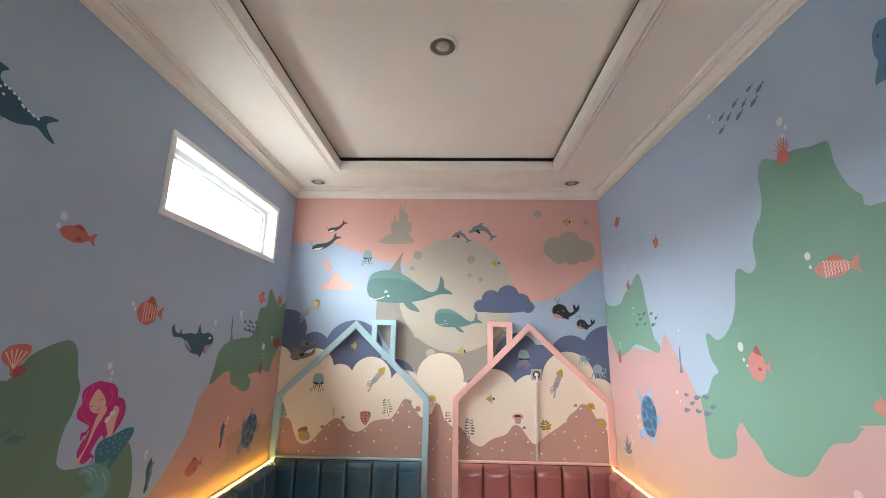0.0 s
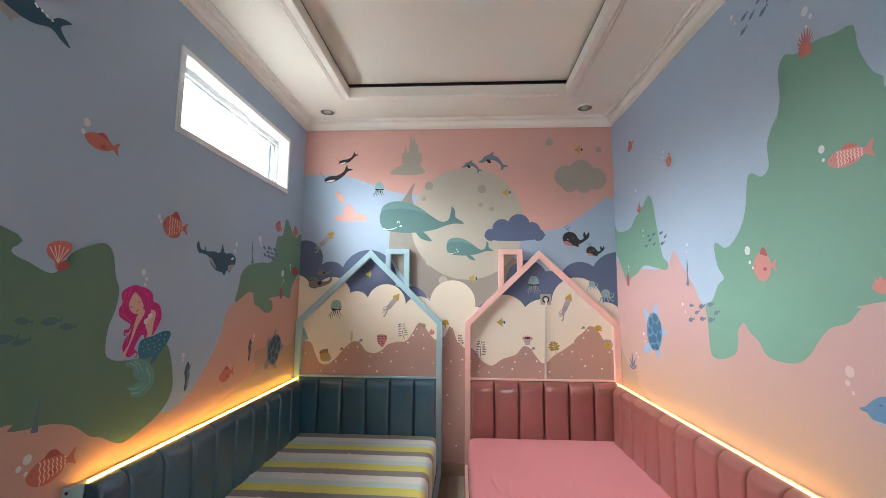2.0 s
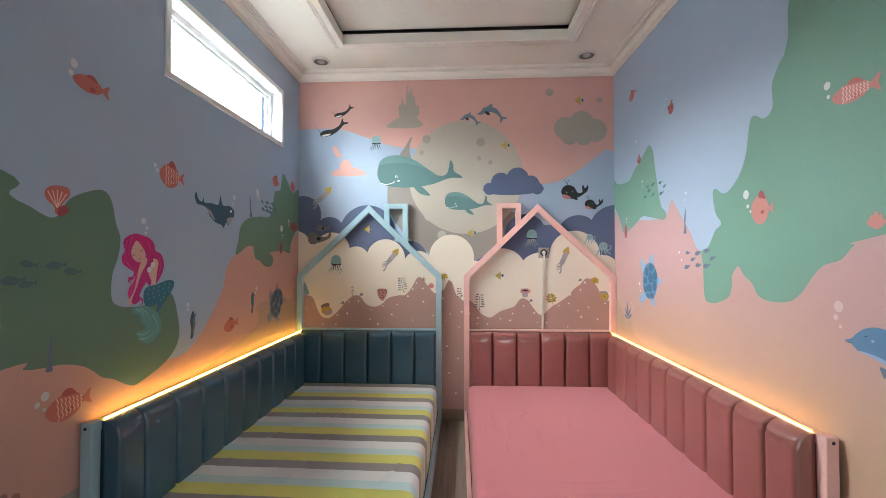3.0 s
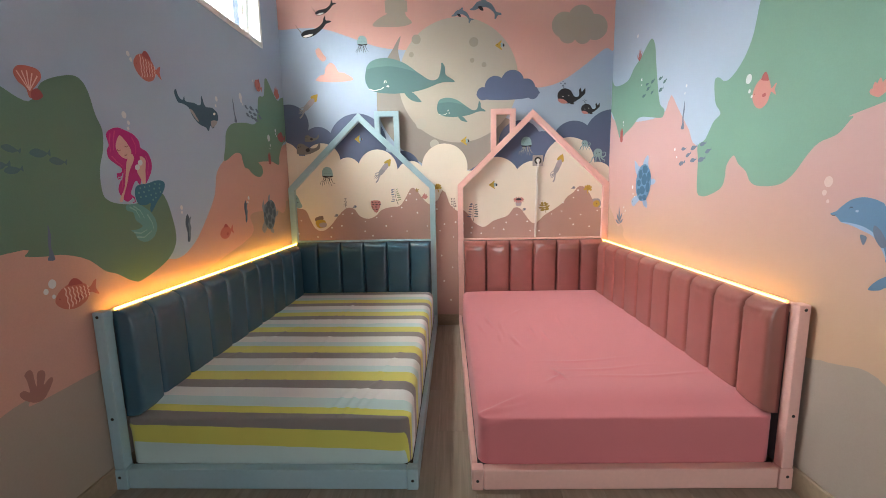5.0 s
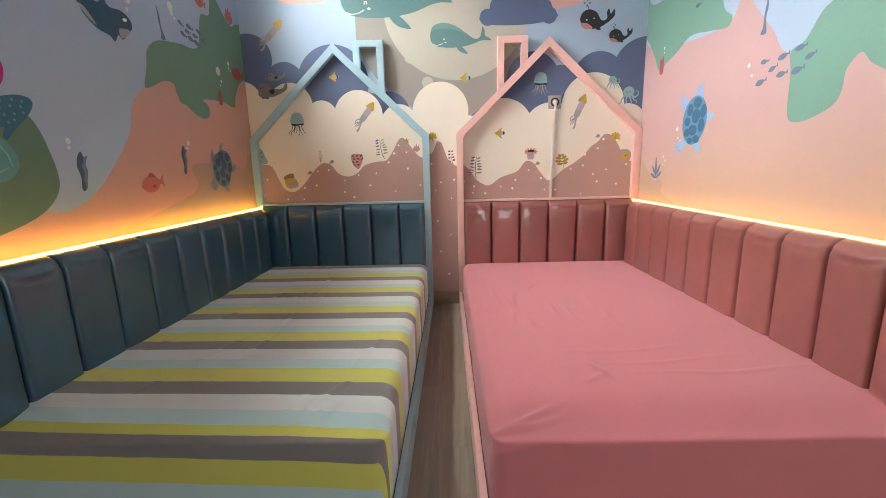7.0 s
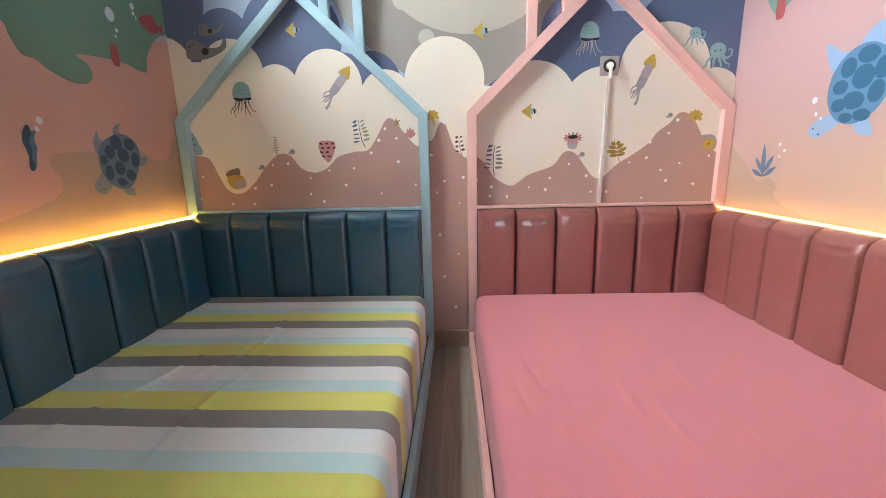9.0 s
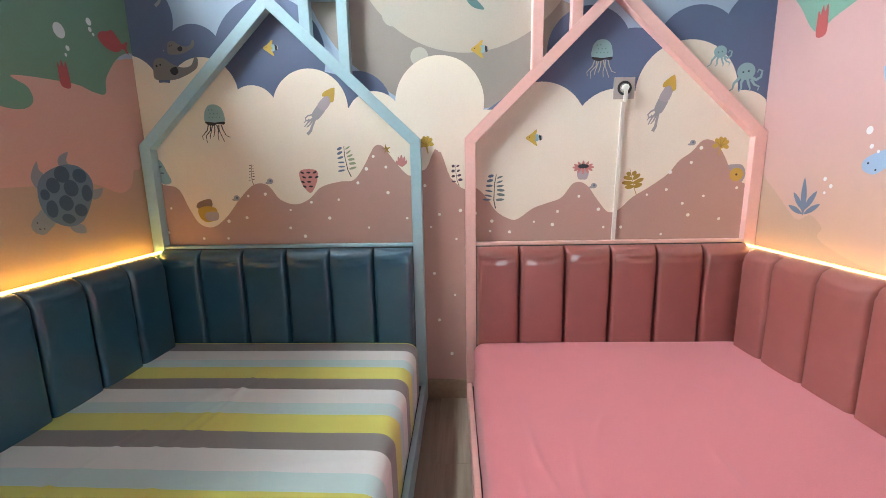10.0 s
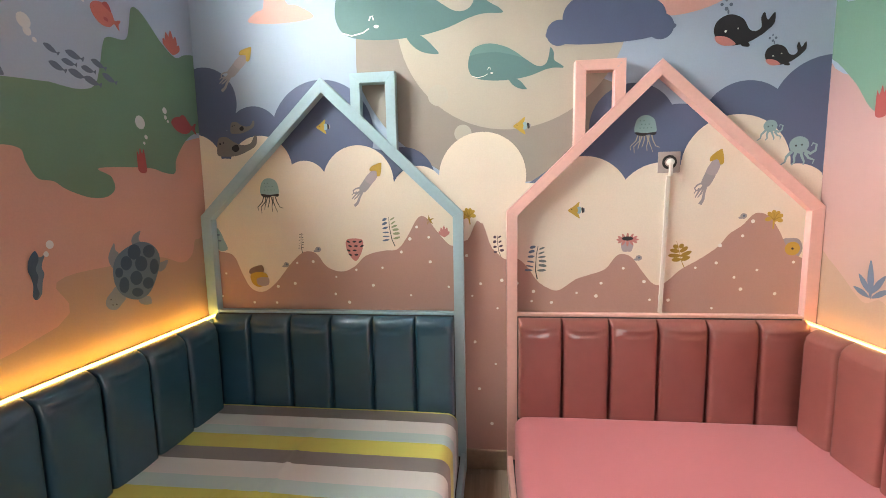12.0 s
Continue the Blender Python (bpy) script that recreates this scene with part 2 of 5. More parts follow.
RIM = [(0.002, ZC + 0.052), (0.002, ZC - 0.026), (-0.003, ZC - 0.031), (-0.040, ZC - 0.031), (-0.043, ZC - 0.020), (-0.051, ZC - 0.020), (-0.056, ZC - 0.027), (-0.064, ZC - 0.026), (-0.068, ZC - 0.013),
       (-0.077, ZC - 0.013), (-0.082, ZC - 0.019), (-0.090, ZC - 0.018), (-0.094, ZC - 0.006), (-0.106, ZC - 0.006), (-0.109, ZC - 0.0005), (-0.02, ZC - 0.0005), (-0.02, ZC + 0.052)]
tagged(part("ceiling_tray_trim", sweep_loop(RIM, [(TX0, TY0), (TX1, TY0), (TX1, TY1), (TX0, TY1)]), moulding_white), "cream stepped moulding round the ceiling tray", "moulding", kind="structure")
CROWN = [(0.0005, ZC - 0.0005), (0.0005, ZC - 0.077), (0.011, ZC - 0.077), (0.011, ZC - 0.068), (0.017, ZC - 0.068), (0.017, ZC - 0.060), (0.024, ZC - 0.060), (0.027, ZC - 0.047), (0.035, ZC - 0.035), (0.047, ZC - 0.027), (0.060, ZC - 0.024),
         (0.060, ZC - 0.014), (0.068, ZC - 0.014), (0.070, ZC - 0.020), (0.078, ZC - 0.019), (0.081, ZC - 0.007), (0.088, ZC - 0.007), (0.090, ZC - 0.012), (0.096, ZC - 0.010), (0.098, ZC - 0.0005)]
tagged(part("crown_trim", sweep_loop(CROWN, [(XL, YF), (xr(YF), YF), (xr(YB), YB), (XL, YB)]), moulding_white), "cream crown moulding along the wall tops", "moulding", kind="structure")

wall_back = tagged(part("wall_back", box(XL - TH, xr(YB) + TH, YB, YB + TH, -0.1, UP), wall_blue), "painted wall with an undersea and moon mural", "wall", kind="structure")
bm = bmesh.new()
for b in ((YF, WY0, -0.1, UP), (WY1, YB, -0.1, UP), (WY0, WY1, -0.1, WZ0), (WY0, WY1, WZ1, UP)):
    box(XL - TH, XL, *b, bm=bm)
wall_left = tagged(part("wall_left", bm, wall_blue), "lavender-blue wall with an undersea mural", "wall", kind="structure")
bm = bmesh.new()
o = [(xr(YF), YF), (xr(YB), YB), (xr(YB) + TH, YB), (xr(YF) + TH, YF)]
lo, hi = [bm.verts.new((*p, -0.1)) for p in o], [bm.verts.new((*p, UP)) for p in o]
bm.faces.new(lo), bm.faces.new(hi)
for i in range(4):
    bm.faces.new((lo[i], lo[(i + 1) % 4], hi[(i + 1) % 4], hi[i]))
wall_right = tagged(part("wall_right", bm, wall_blue), "lavender-blue wall with an undersea mural", "wall", kind="structure")
# unseen doorway, added as an opening for the fill lamp
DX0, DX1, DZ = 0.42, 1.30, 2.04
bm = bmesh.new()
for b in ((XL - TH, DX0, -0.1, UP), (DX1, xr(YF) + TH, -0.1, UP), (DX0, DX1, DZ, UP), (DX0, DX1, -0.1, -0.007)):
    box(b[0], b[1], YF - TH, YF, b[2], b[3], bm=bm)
tagged(part("wall_front", bm, wall_plain), "plain painted wall with an added, unseen doorway", "wall", kind="structure")
# unseen wall, added to close the view past that opening
bm = bmesh.new()
box(DX0 - 0.5, DX1 + 0.5, YF - TH - 1.3, YF - TH - 1.2, -0.1, 2.6, bm=bm)
tagged(part("wall_corridor", bm, wall_plain), "plain unseen wall added beyond the doorway", "wall", kind="structure")

# skirting of wood-look tile
SK = [(0.0005, 0.0), (0.0005, 0.102), (0.009, 0.102), (0.012, 0.098), (0.012, 0.0)]
bm = sweep_loop(SK, [(XL, YF), (xr(YF), YF), (xr(YB), YB), (XL, YB)])
cut = [f for f in bm.faces if all(v.co.y < YF + 0.05 for v in f.verts)]
bmesh.ops.delete(bm, geom=cut, context="FACES_ONLY")
tagged(part("baseboard", bm, skirting), "grey-brown wood-look tile skirting", "baseboard", kind="structure")

# window high in the left wall
window = tagged(new("window_1"), "white-framed high horizontal window full of daylight", "window", kind="structure")
bm = bmesh.new()
W = 0.034
for b in ((WY0 - W, WY1 + W, WZ1, WZ1 + W), (WY0 - W, WY1 + W, WZ0 - W, WZ0), (WY0 - W, WY0, WZ0, WZ1), (WY1, WY1 + W, WZ0, WZ1)):
    box(XL + 0.0005, XL + 0.012, *b, bevel=0.002, bm=bm)
part("window_trim", bm, frame_white, window, "white painted trim")
bm = bmesh.new()
R = 0.004
for b in ((WY0, WY1, WZ1 - R, WZ1), (WY0, WY1, WZ0, WZ0 + R), (WY0, WY0 + R, WZ0 + R, WZ1 - R), (WY1 - R, WY1, WZ0 + R, WZ1 - R)):
    box(XL - TH, XL + 0.002, *b, bm=bm)
part("window_reveal", bm, frame_white, window)
bm = bmesh.new()
FX, S = XL - 0.085, 0.042
for b in ((WY0 + R, WY1 - R, WZ1 - S, WZ1 - R), (WY0 + R, WY1 - R, WZ0 + R, WZ0 + S), (WY0 + R, WY0 + S, WZ0 + S, WZ1 - S), (WY1 - S, WY1 - R, WZ0 + S, WZ1 - S)):
    box(FX - 0.03, FX + 0.012, *b, bevel=0.004, bm=bm)
part("window_frame", bm, frame_white, window, "white metal sash frame")
bm = bmesh.new()
S2 = 0.020
for b in ((WY0 + S, WY1 - S, WZ1 - S - S2, WZ1 - S), (WY1 - S - S2, WY1 - S, WZ0 + S, WZ1 - S - S2)):
    box(FX - 0.02, FX - 0.002, *b, bevel=0.003, bm=bm)
part("window_bead", bm, frame_white, window, "white glazing bead")
bm = bmesh.new()
box(FX + 0.012, FX + 0.03, 2.60, 2.66, WZ0 + R, WZ0 + 0.014, 0.002, bm=bm)
box(FX + 0.018, FX + 0.028, 2.64, 2.76, WZ0 + 0.014, WZ0 + 0.022, 0.003, bm=bm)
part("window_handle", bm, plastic_grey, window, "grey casement winder handle")
pane = part("pane", box(FX - 0.012, FX - 0.006, WY0 + S - 0.004, WY1 - S + 0.004, WZ0 + S - 0.004, WZ1 - S + 0.004), glass, window)
pane.visible_shadow = False


# bright overcast sky seen through the window
white_sky = bpy.data.materials.new("white_sky")
white_sky.use_nodes = True
wb = white_sky.node_tree.nodes["Principled BSDF"]
wb.inputs["Base Color"].default_value = (0.8, 0.85, 0.9, 1)
wb.inputs["Emission Color"].default_value, wb.inputs["Emission Strength"].default_value = (0.93, 1.0, 0.95, 1), 11.0
tagged(part("backdrop", box(-3.6, -3.55, -2.0, 7.0, 1.8, 7.5), white_sky), "white overcast sky outside the window", "sky", kind="structure")


# ---- ceiling lamps ----
def downlight(x, y, z, r):
    base = tagged(new("downlight"), "round recessed ceiling downlight, switched off", "downlight", "ceiling downlights")
    base.matrix_world = pose(x, y, z)
    part("trim_ring", lathe([(r * 0.80, -0.0005), (r * 0.81, -0.010), (r * 0.87, -0.014), (r * 0.95, -0.012), (r, -0.005), (r, -0.0005)]), lamp_white, base, "cream metal ring", True)
    part("reflector", lathe([(r * 0.80, -0.009), (r * 0.74, -0.004), (r * 0.6, -0.002), (0, -0.002)]), chrome, base, "dark grey metal reflector cup", True)
    part("bulb", lathe([(0, -0.024), (r * 0.16, -0.023), (r * 0.34, -0.018), (r * 0.45, -0.010), (r * 0.44, -0.0022)]), bulb_frost, base, "grey glass bulb", True)
    return base
downlight(-0.04, 1.802, UP, 0.080)
downlight(-1.214, 3.425, ZC, 0.075)
downlight(1.056, 3.425, ZC, 0.075)


# ---- beds ----
def pad(w, h, depth, seed):
    """One stuffed vinyl channel, in x and z, bulging towards -y from y = 0: a full flat face, tight seams, a puffed top, and loose clear film over it."""
    bm = bmesh.new()
    nx, nz = 24, 44
    seam, lip = 0.022, 0.050

    def arc(d, r):
        """0 at an edge, 1 from a distance r inwards, along a quarter circle."""
        k = min(max(d / r, 0.0), 1.0)
        return math.sqrt(max(0.0, 1 - (1 - k) ** 2))

    grid = []
    for i in range(nx + 1):
        col = []
        for j in range(nz + 1):
            u, v = math.sin((i / nx * 2 - 1) * math.pi / 2), math.sin((j / nz * 2 - 1) * math.pi / 2)
            x, z = u * w / 2, (v + 1) * h / 2
            across = depth - seam * (1 - arc(w / 2 - abs(x), 0.022)) + 0.005 * (1 - u * u) - 0.030 * (1 - arc(w / 2 - abs(x), 0.008))
            up = arc(h - z, lip + 0.012 * u * u) * (0.55 + 0.45 * arc(z, 0.03))
            e = arc(w / 2 - abs(x), 0.03) * arc(h - z, 0.03)
            top = math.exp(-((h - z - 0.036) / 0.034) ** 2)
            film = 0.0009 * noise.noise(Vector((u * 1.3 + seed * 7.1, v * 2.6, seed)))
            film -= 0.0058 * math.exp(-((h - z - 0.058 + 0.016 * u * u + 0.004 * math.sin(3 * u + seed * 5)) / 0.007) ** 2)
            film += 0.0024 * noise.noise(Vector((u * 4.2 + seed * 3.3, z * 24, seed * 2))) * top
            film += 0.0013 * noise.noise(Vector((u * 5.0 + seed * 1.7, z * 90, seed * 4))) * top
            film += 0.0005 * noise.noise(Vector((u * 2.4 + seed, z * 16, seed * 3)))
            col.append(bm.verts.new((x, -(0.004 + (across - 0.004) * up + film * e), z)))
        grid.append(col)
    for i in range(nx):
        for j in range(nz):
            bm.faces.new((grid[i][j], grid[i + 1][j], grid[i + 1][j + 1], grid[i][j + 1]))
    rim = [grid[i][0] for i in range(nx + 1)] + [grid[nx][j] for j in range(1, nz + 1)] + [grid[i][nz] for i in range(nx - 1, -1, -1)] + [grid[0][j] for j in range(nz - 1, 0, -1)]
    back = [bm.verts.new((v.co.x, 0, v.co.z)) for v in rim]
    for i in range(len(rim)):
        j = (i + 1) % len(rim)
        bm.faces.new((rim[i], rim[j], back[j], back[i]))
    bm.faces.new(back)
    return bm


def house_bed(name, label, place, W, apex, chim, wood, vinyl, mirrored, led_label, first, pitch, head, base, led):
    """A low bed with a house-shaped head frame. Local x runs across it, the wall side at 0 (or at W when mirrored); y = 0 is the back, the foot at -2.14."""
    bed = tagged(new(name), label, "bed", "house beds")
    bed.matrix_world = place
    X = (lambda d: W - d) if mirrored else (lambda d: d)

    def bx(pname, d0, d1, y0, y1, z0, z1, mat=wood, bevel=0.004, label=""):
        a, b = sorted((X(d0), X(d1)))
        return part(pname, box(a, b, y0, y1, z0, z1, bevel), mat, bed, label)

    T = 0.045
    eave, A, vt = 1.297, 1.932, 0.069
    s1 = (A - eave) / apex
    s2 = (A - eave) / (W - apex)
    sc = math.sqrt(1 + s1 * s1)
    U = 0.052
    # uprights and rafters of the house, mitred at eaves and ridge
    def poly(pname, pts, joints, y0=-T, y1=0.0):
        return part(pname, prism([(X(d), z) for d, z in pts], y0, y1, 0.0022, joints), wood, bed)

    poly("upright", [(0, 0), (U, 0), (U, eave + s1 * U - vt), (0, eave)], (2,))
    poly("upright", [(W - U + 0.004, 0), (W, 0), (W, eave), (W - U + 0.004, eave + s2 * (U - 0.004) - vt)], (2,))
    poly("rafter", [(0.0005, eave + 0.0005), (U, eave + s1 * U - vt + 0.0005), (apex, A - vt), (apex, A)], (0, 2))
    poly("rafter", [(apex + 0.0005, A), (apex + 0.0005, A - vt), (W - U + 0.004, eave + s2 * (U - 0.004) - vt + 0.0005), (W, eave + 0.0005)], (0, 2))
    c0, c1, ct, cw = *chim, 1.942, 0.046
    roof = lambda d: A - s2 * (d - apex) + 0.0006
    poly("chimney_side", [(c0, roof(c0)), (c0 + cw, roof(c0 + cw)), (c0 + cw, ct - cw), (c0, ct)], (0, 2))
    poly("chimney_side", [(c1 - cw, roof(c1 - cw)), (c1, roof(c1)), (c1, ct), (c1 - cw, ct - cw)], (0, 2))
    poly("chimney_top", [(c0 + 0.001, ct), (c0 + cw + 0.0005, ct - cw + 0.0005), (c1 - cw - 0.0005, ct - cw + 0.0005), (c1 - 0.001, ct)], (0, 2))
    bx("head_rail", U, W - U + 0.004, -T + 0.004, -0.004, 0.803, 0.818)
    bx("head_panel", U, W - U + 0.004, -T + 0.006, -0.01, 0.10, 0.803, board_dark)
    # wall-side frame
    L = -2.149
    bx("foot_post", 0, 0.046, L, L + 0.046, 0.094, 0.796, bevel=0.005)
    bx("corner_block", -0.002, 0.052, L - 0.004, L + 0.0462, 0, 0.0935, bevel=0.005)
    bx("side_rail", 0.004, 0.046, L + 0.0462, -T, 0.755, 0.788)
    bx("side_panel", 0.018, 0.046, L + 0.0462, -T, base, 0.755, board_dark)
    bx("led_strip", 0.0395, 0.048, L + 0.064, -T - 0.002, 0.7882, 0.798, led, 0.002, led_label)
    bx("diffuser_lip", 0.0483, 0.0525, L + 0.064, -T - 0.002, 0.7905, 0.7932, led_diffuser, 0.0015, "glowing pale strip lip")
    # foot end and aisle side
    bx("foot_rail", 0.052, W - 0.05, L + 0.003, L + 0.0462, 0, 0.0925, bevel=0.007)
    bx("corner_block", W - 0.05, W, L - 0.002, L + 0.0462, 0, 0.0985, bevel=0.008)
    bx("aisle_rail", W - 0.026, W - 0.002, L + 0.0462, -T, 0.0, 0.106)
    bx("slat_base", 0.05, W - 0.027, L + 0.057, -T, 0.05, 0.087, board_dark, 0.0)
    for d, z, y in ((0.020, 0.776, L), (0.022, 0.328, L), (0.021, 0.058, L - 0.004), (W - 0.024, 0.045, L - 0.002)):
        b = lathe([(0, -0.0015), (0.0058, -0.0015), (0.0068, 0.0), (0.0068, 0.002)], 16)
        bmesh.ops.transform(b, matrix=pose(X(d), y, z, -90), verts=b.verts)
        part("bolt_hole", b, bolt_black, bed, "black bolt head")
    # stuffed channels, along the head and along the wall side
    cuts = [W - U + 0.002] + [W - head - 0.2088 * k for k in range(5)] + [0.047]
    for i, (hi, lo) in enumerate(zip(cuts, cuts[1:])):
        bmp = pad(hi - lo - 0.0008, 0.484, 0.057, i + W)
        bmesh.ops.transform(bmp, matrix=pose(X((hi + lo) / 2), -T, 0.316), verts=bmp.verts)
        part("head_cushion", bmp, vinyl, bed, smooth=True)
    cuts = [L + 0.0465] + [L + first + pitch * k for k in range(9)] + [-0.135]
    for i, (lo, hi) in enumerate(zip(cuts, cuts[1:])):
        bmp = pad(hi - lo - 0.0008, 0.4745, 0.072, i + 20 + W)
        bmesh.ops.transform(bmp, matrix=pose(X(0.047), (lo + hi) / 2, 0.316, 0, 0, -90 if mirrored else 90), verts=bmp.verts)
        part("side_cushion", bmp, vinyl, bed, smooth=True)
    return bed


def mattress(name, label, place, d0, d1, y0, y1, z0, z1, material, seed, folds, sheet_label, deep=1.7):
    """A mattress in a fitted sheet: rounded edges, a soft crown, creases pulled towards the corners."""
    bm = bmesh.new()
    nx, ny, nz, r = 150, 230, 14, 0.052

    def rounded(p):
        q = Vector((min(max(p.x, d0 + r), d1 - r), min(max(p.y, y0 + r), y1 - r), min(p.z, z1 - r)))
        v = p - q
        if v.length > 1e-6:
            p = q + v.normalized() * min(r, v.length) if v.length > r or sum(abs(c) > 1e-5 for c in v) > 1 else p
            if sum(abs(c) > 1e-5 for c in v) > 1:
                p = q + v.normalized() * r
        return p

    def pushed(p):
        n = Vector((0, 0, 0))
        top = max(0.0, (p.z - z1 + 0.05) / 0.05)
        w = 0.0024 * noise.noise(Vector((p.x * 2.6 + seed, p.y * 1.7, p.z * 2))) * top
        for fx, fy, ang, ln, amp in folds:
            dx, dy = p.x - fx, p.y - fy
            a = dx * math.cos(ang) + dy * math.sin(ang)
            c = -dx * math.sin(ang) + dy * math.cos(ang) + 0.012 * math.sin(a * 11 + seed)
            w += deep * amp * math.exp(-(a / ln) ** 2) * math.exp(-(c / 0.010) ** 2) * top
        w -= (0.042 * math.exp(-((p.y - y0) / 0.10) ** 2) + 0.003 * math.exp(-((p.x - d0) / 0.06) ** 2) + 0.003 * math.exp(-((p.x - d1) / 0.06) ** 2)) * top
        side = 1 - top
        tuck = math.exp(-((p.x - d0 - 0.05) / 0.06) ** 2) * math.exp(-((p.z - z1 + 0.075 - 0.25 * (p.x - d0 - 0.05)) / 0.012) ** 2)
        w2 = 0.004 * noise.noise(Vector((p.x * 5 + seed, p.y * 5, p.z * 3))) * side
        out = Vector((p.x - (d0 + d1) / 2, p.y - (y0 + y1) / 2, 0)).normalized()
        return p + Vector((0, -0.009 * tuck * deep / 1.7 if p.y < y0 + 0.03 else 0, w)) + out * w2

    def sheet(f, na, nb):
        g = [[bm.verts.new(pushed(rounded(f(i / na, j / nb)))) for j in range(nb + 1)] for i in range(na + 1)]
        for i in range(na):
            for j in range(nb):
                bm.faces.new((g[i][j], g[i + 1][j], g[i + 1][j + 1], g[i][j + 1]))

    def ease(k, span):
        """Even steps, with more of them close to both ends, for the rounded edges."""
        return (k * span - 0.04 * math.sin(2 * math.pi * k) * 0.9) / span

    lx, ly, lz = d1 - d0, y1 - y0, z1 - z0
    sheet(lambda a, b: Vector((d0 + lx * ease(a, lx), y0 + ly * ease(b, ly), z1)), nx, ny)
    for yy in (y0, y1):
        sheet(lambda a, b: Vector((d0 + lx * ease(a, lx), yy, z0 + lz * b ** 0.7)), nx, nz)
    for xx in (d0, d1):
        sheet(lambda a, b: Vector((xx, y0 + ly * ease(a, ly), z0 + lz * b ** 0.7)), ny, nz)
    bmesh.ops.remove_doubles(bm, verts=bm.verts, dist=0.0008)
    bmesh.ops.recalc_face_normals(bm, faces=bm.faces)
    uvl = bm.loops.layers.uv.new("weave")
    for f in bm.faces:
        for lp in f.loops:
            c = lp.vert.co
            w = min(max((c.y - y0 - 0.004) / 0.026, 0.0), 1.0)
            s = place.translation.y + w * (c.y - 0.007 * math.exp(-max(0.0, c.y - y0 - 0.02) / 0.05)) + (1 - w) * (y0 - 0.214 + c.z - z0)
            s += 0.004 * noise.noise(Vector((c.x * 3.0, c.y * 2.0, seed))) + 0.0016 * noise.noise(Vector((c.x * 22.0, c.y * 6.0, seed)))
            s += 0.034 * (c.x - 0.75) * max(0.0, -c.y / 2.1) ** 2
            lp[uvl].uv = (s, c.x)
    ob = tagged(new(name), label, "mattress", "bed mattresses")
    ob.matrix_world = place
    part("fitted_sheet", bm, material, ob, sheet_label, smooth=True)
    part("core", box(d0 + 0.05, d1 - 0.05, y0 + 0.05, y1 - 0.05, z0 - 0.001, z1 - 0.09, 0.02), board_dark, ob, "dark mattress underside")
    return ob


LEFT = pose(-1.494, 3.666, 0)
RIGHT = pose(0.023, 3.664, 0, 0, 0, 0.72)
WL, WR = 1.316, 1.336
house_bed("house_bed", "low light-blue wooden house-frame bed with dark teal vinyl cushions", LEFT, WL, 0.658, (0.800, 1.013), blue_wood, blue_vinyl, False, "glowing warm-white LED strip", 0.196, 0.2012, 0.235, 0.354, led_warm)
house_bed("house_bed", "low light-pink wooden house-frame bed with dusty-rose vinyl cushions", RIGHT, WR, 0.680, (0.828, 1.040), pink_wood, pink_vinyl, True, "glowing warm-white LED strip", 0.215, 0.2035, 0.248, 0.10, led_soft)
striped = stripe_material()
mattress("mattress", "single mattress in a yellow, grey and white striped sheet", LEFT, 0.030, WL - 0.032, -2.102, -0.075, 0.089, 0.350, striped, 3.0,
         [(0.96, -2.00, 1.0, 0.07, 0.0035), (1.01, -2.02, 1.1, 0.07, 0.004), (1.06, -2.01, 1.0, 0.06, 0.004), (1.11, -2.0, 0.9, 0.06, 0.003), (0.68, -1.3, 1.5, 0.5, 0.0022), (0.66, -0.6, 1.5, 0.3, 0.003), (0.9, -1.0, 0.2, 0.25, 0.002), (0.45, -0.9, 1.2, 0.35, 0.0022), (0.62, -0.72, 1.25, 0.3, 0.0022), (0.30, -1.3, 1.15, 0.4, 0.0022), (0.5, -1.65, 1.2, 0.3, 0.002), (1.08, -1.9, 0.9, 0.12, 0.003), (1.14, -1.6, 1.2, 0.16, 0.003)], "yellow, grey, aqua and white striped cotton sheet")
mattress("mattress", "single mattress in a plain pink fitted sheet", RIGHT, 0.030, WR - 0.0475, -2.102, -0.075, 0.089, 0.348, pink_cloth, 8.0,
         [(0.19, -0.94, -1.46, 0.15, 0.0028), (0.27, -1.06, -1.64, 0.15, 0.003), (0.32, -1.32, -1.43, 0.09, 0.003), (0.52, -1.23, -1.54, 0.11, 0.0028), (0.13, -1.07, -1.48, 0.12, 0.002), (0.41, -0.77, -2.09, 0.08, 0.002), (0.68, -0.96, -1.70, 0.10, 0.0018), (0.45, -1.14, -1.57, 0.11, 0.0024), (0.24, -1.25, -1.67, 0.09, 0.0022), (0.69, -1.28, -1.62, 0.10, 0.0016),
          (0.46, -1.78, -1.21, 0.05, 0.004), (0.42, -1.82, 0.64, 0.05, 0.003), (0.62, -1.62, 0.08, 0.20, 0.0012), (0.70, -1.72, 0.1, 0.22, 0.0012), (0.9, -1.8, 0.05, 0.3, 0.0012), (0.10, -2.05, 0.15, 0.10, 0.004), (0.14, -2.02, 0.4, 0.08, 0.004)], "plain pink cotton sheet", 2.5)

# ---- socket, plug and cable trunking on the back wall ----
SX, SZ = 0.735, 1.500
socket = tagged(part("wall_socket", box(SX - 0.046, SX + 0.046, YB - 0.012, YB - 0.0005, SZ - 0.046, SZ + 0.046, 0.004), plastic_grey), "taupe square wall socket with a plug in it", "socket")
b = lathe([(0.020, -0.001), (0.030, -0.003), (0.031, 0.0), (0.031, 0.003)], 32)
bmesh.ops.transform(b, matrix=pose(SX, YB - 0.012, SZ, -90), verts=b.verts)
part("socket_well", b, bolt_black, socket, "black socket ring", True)
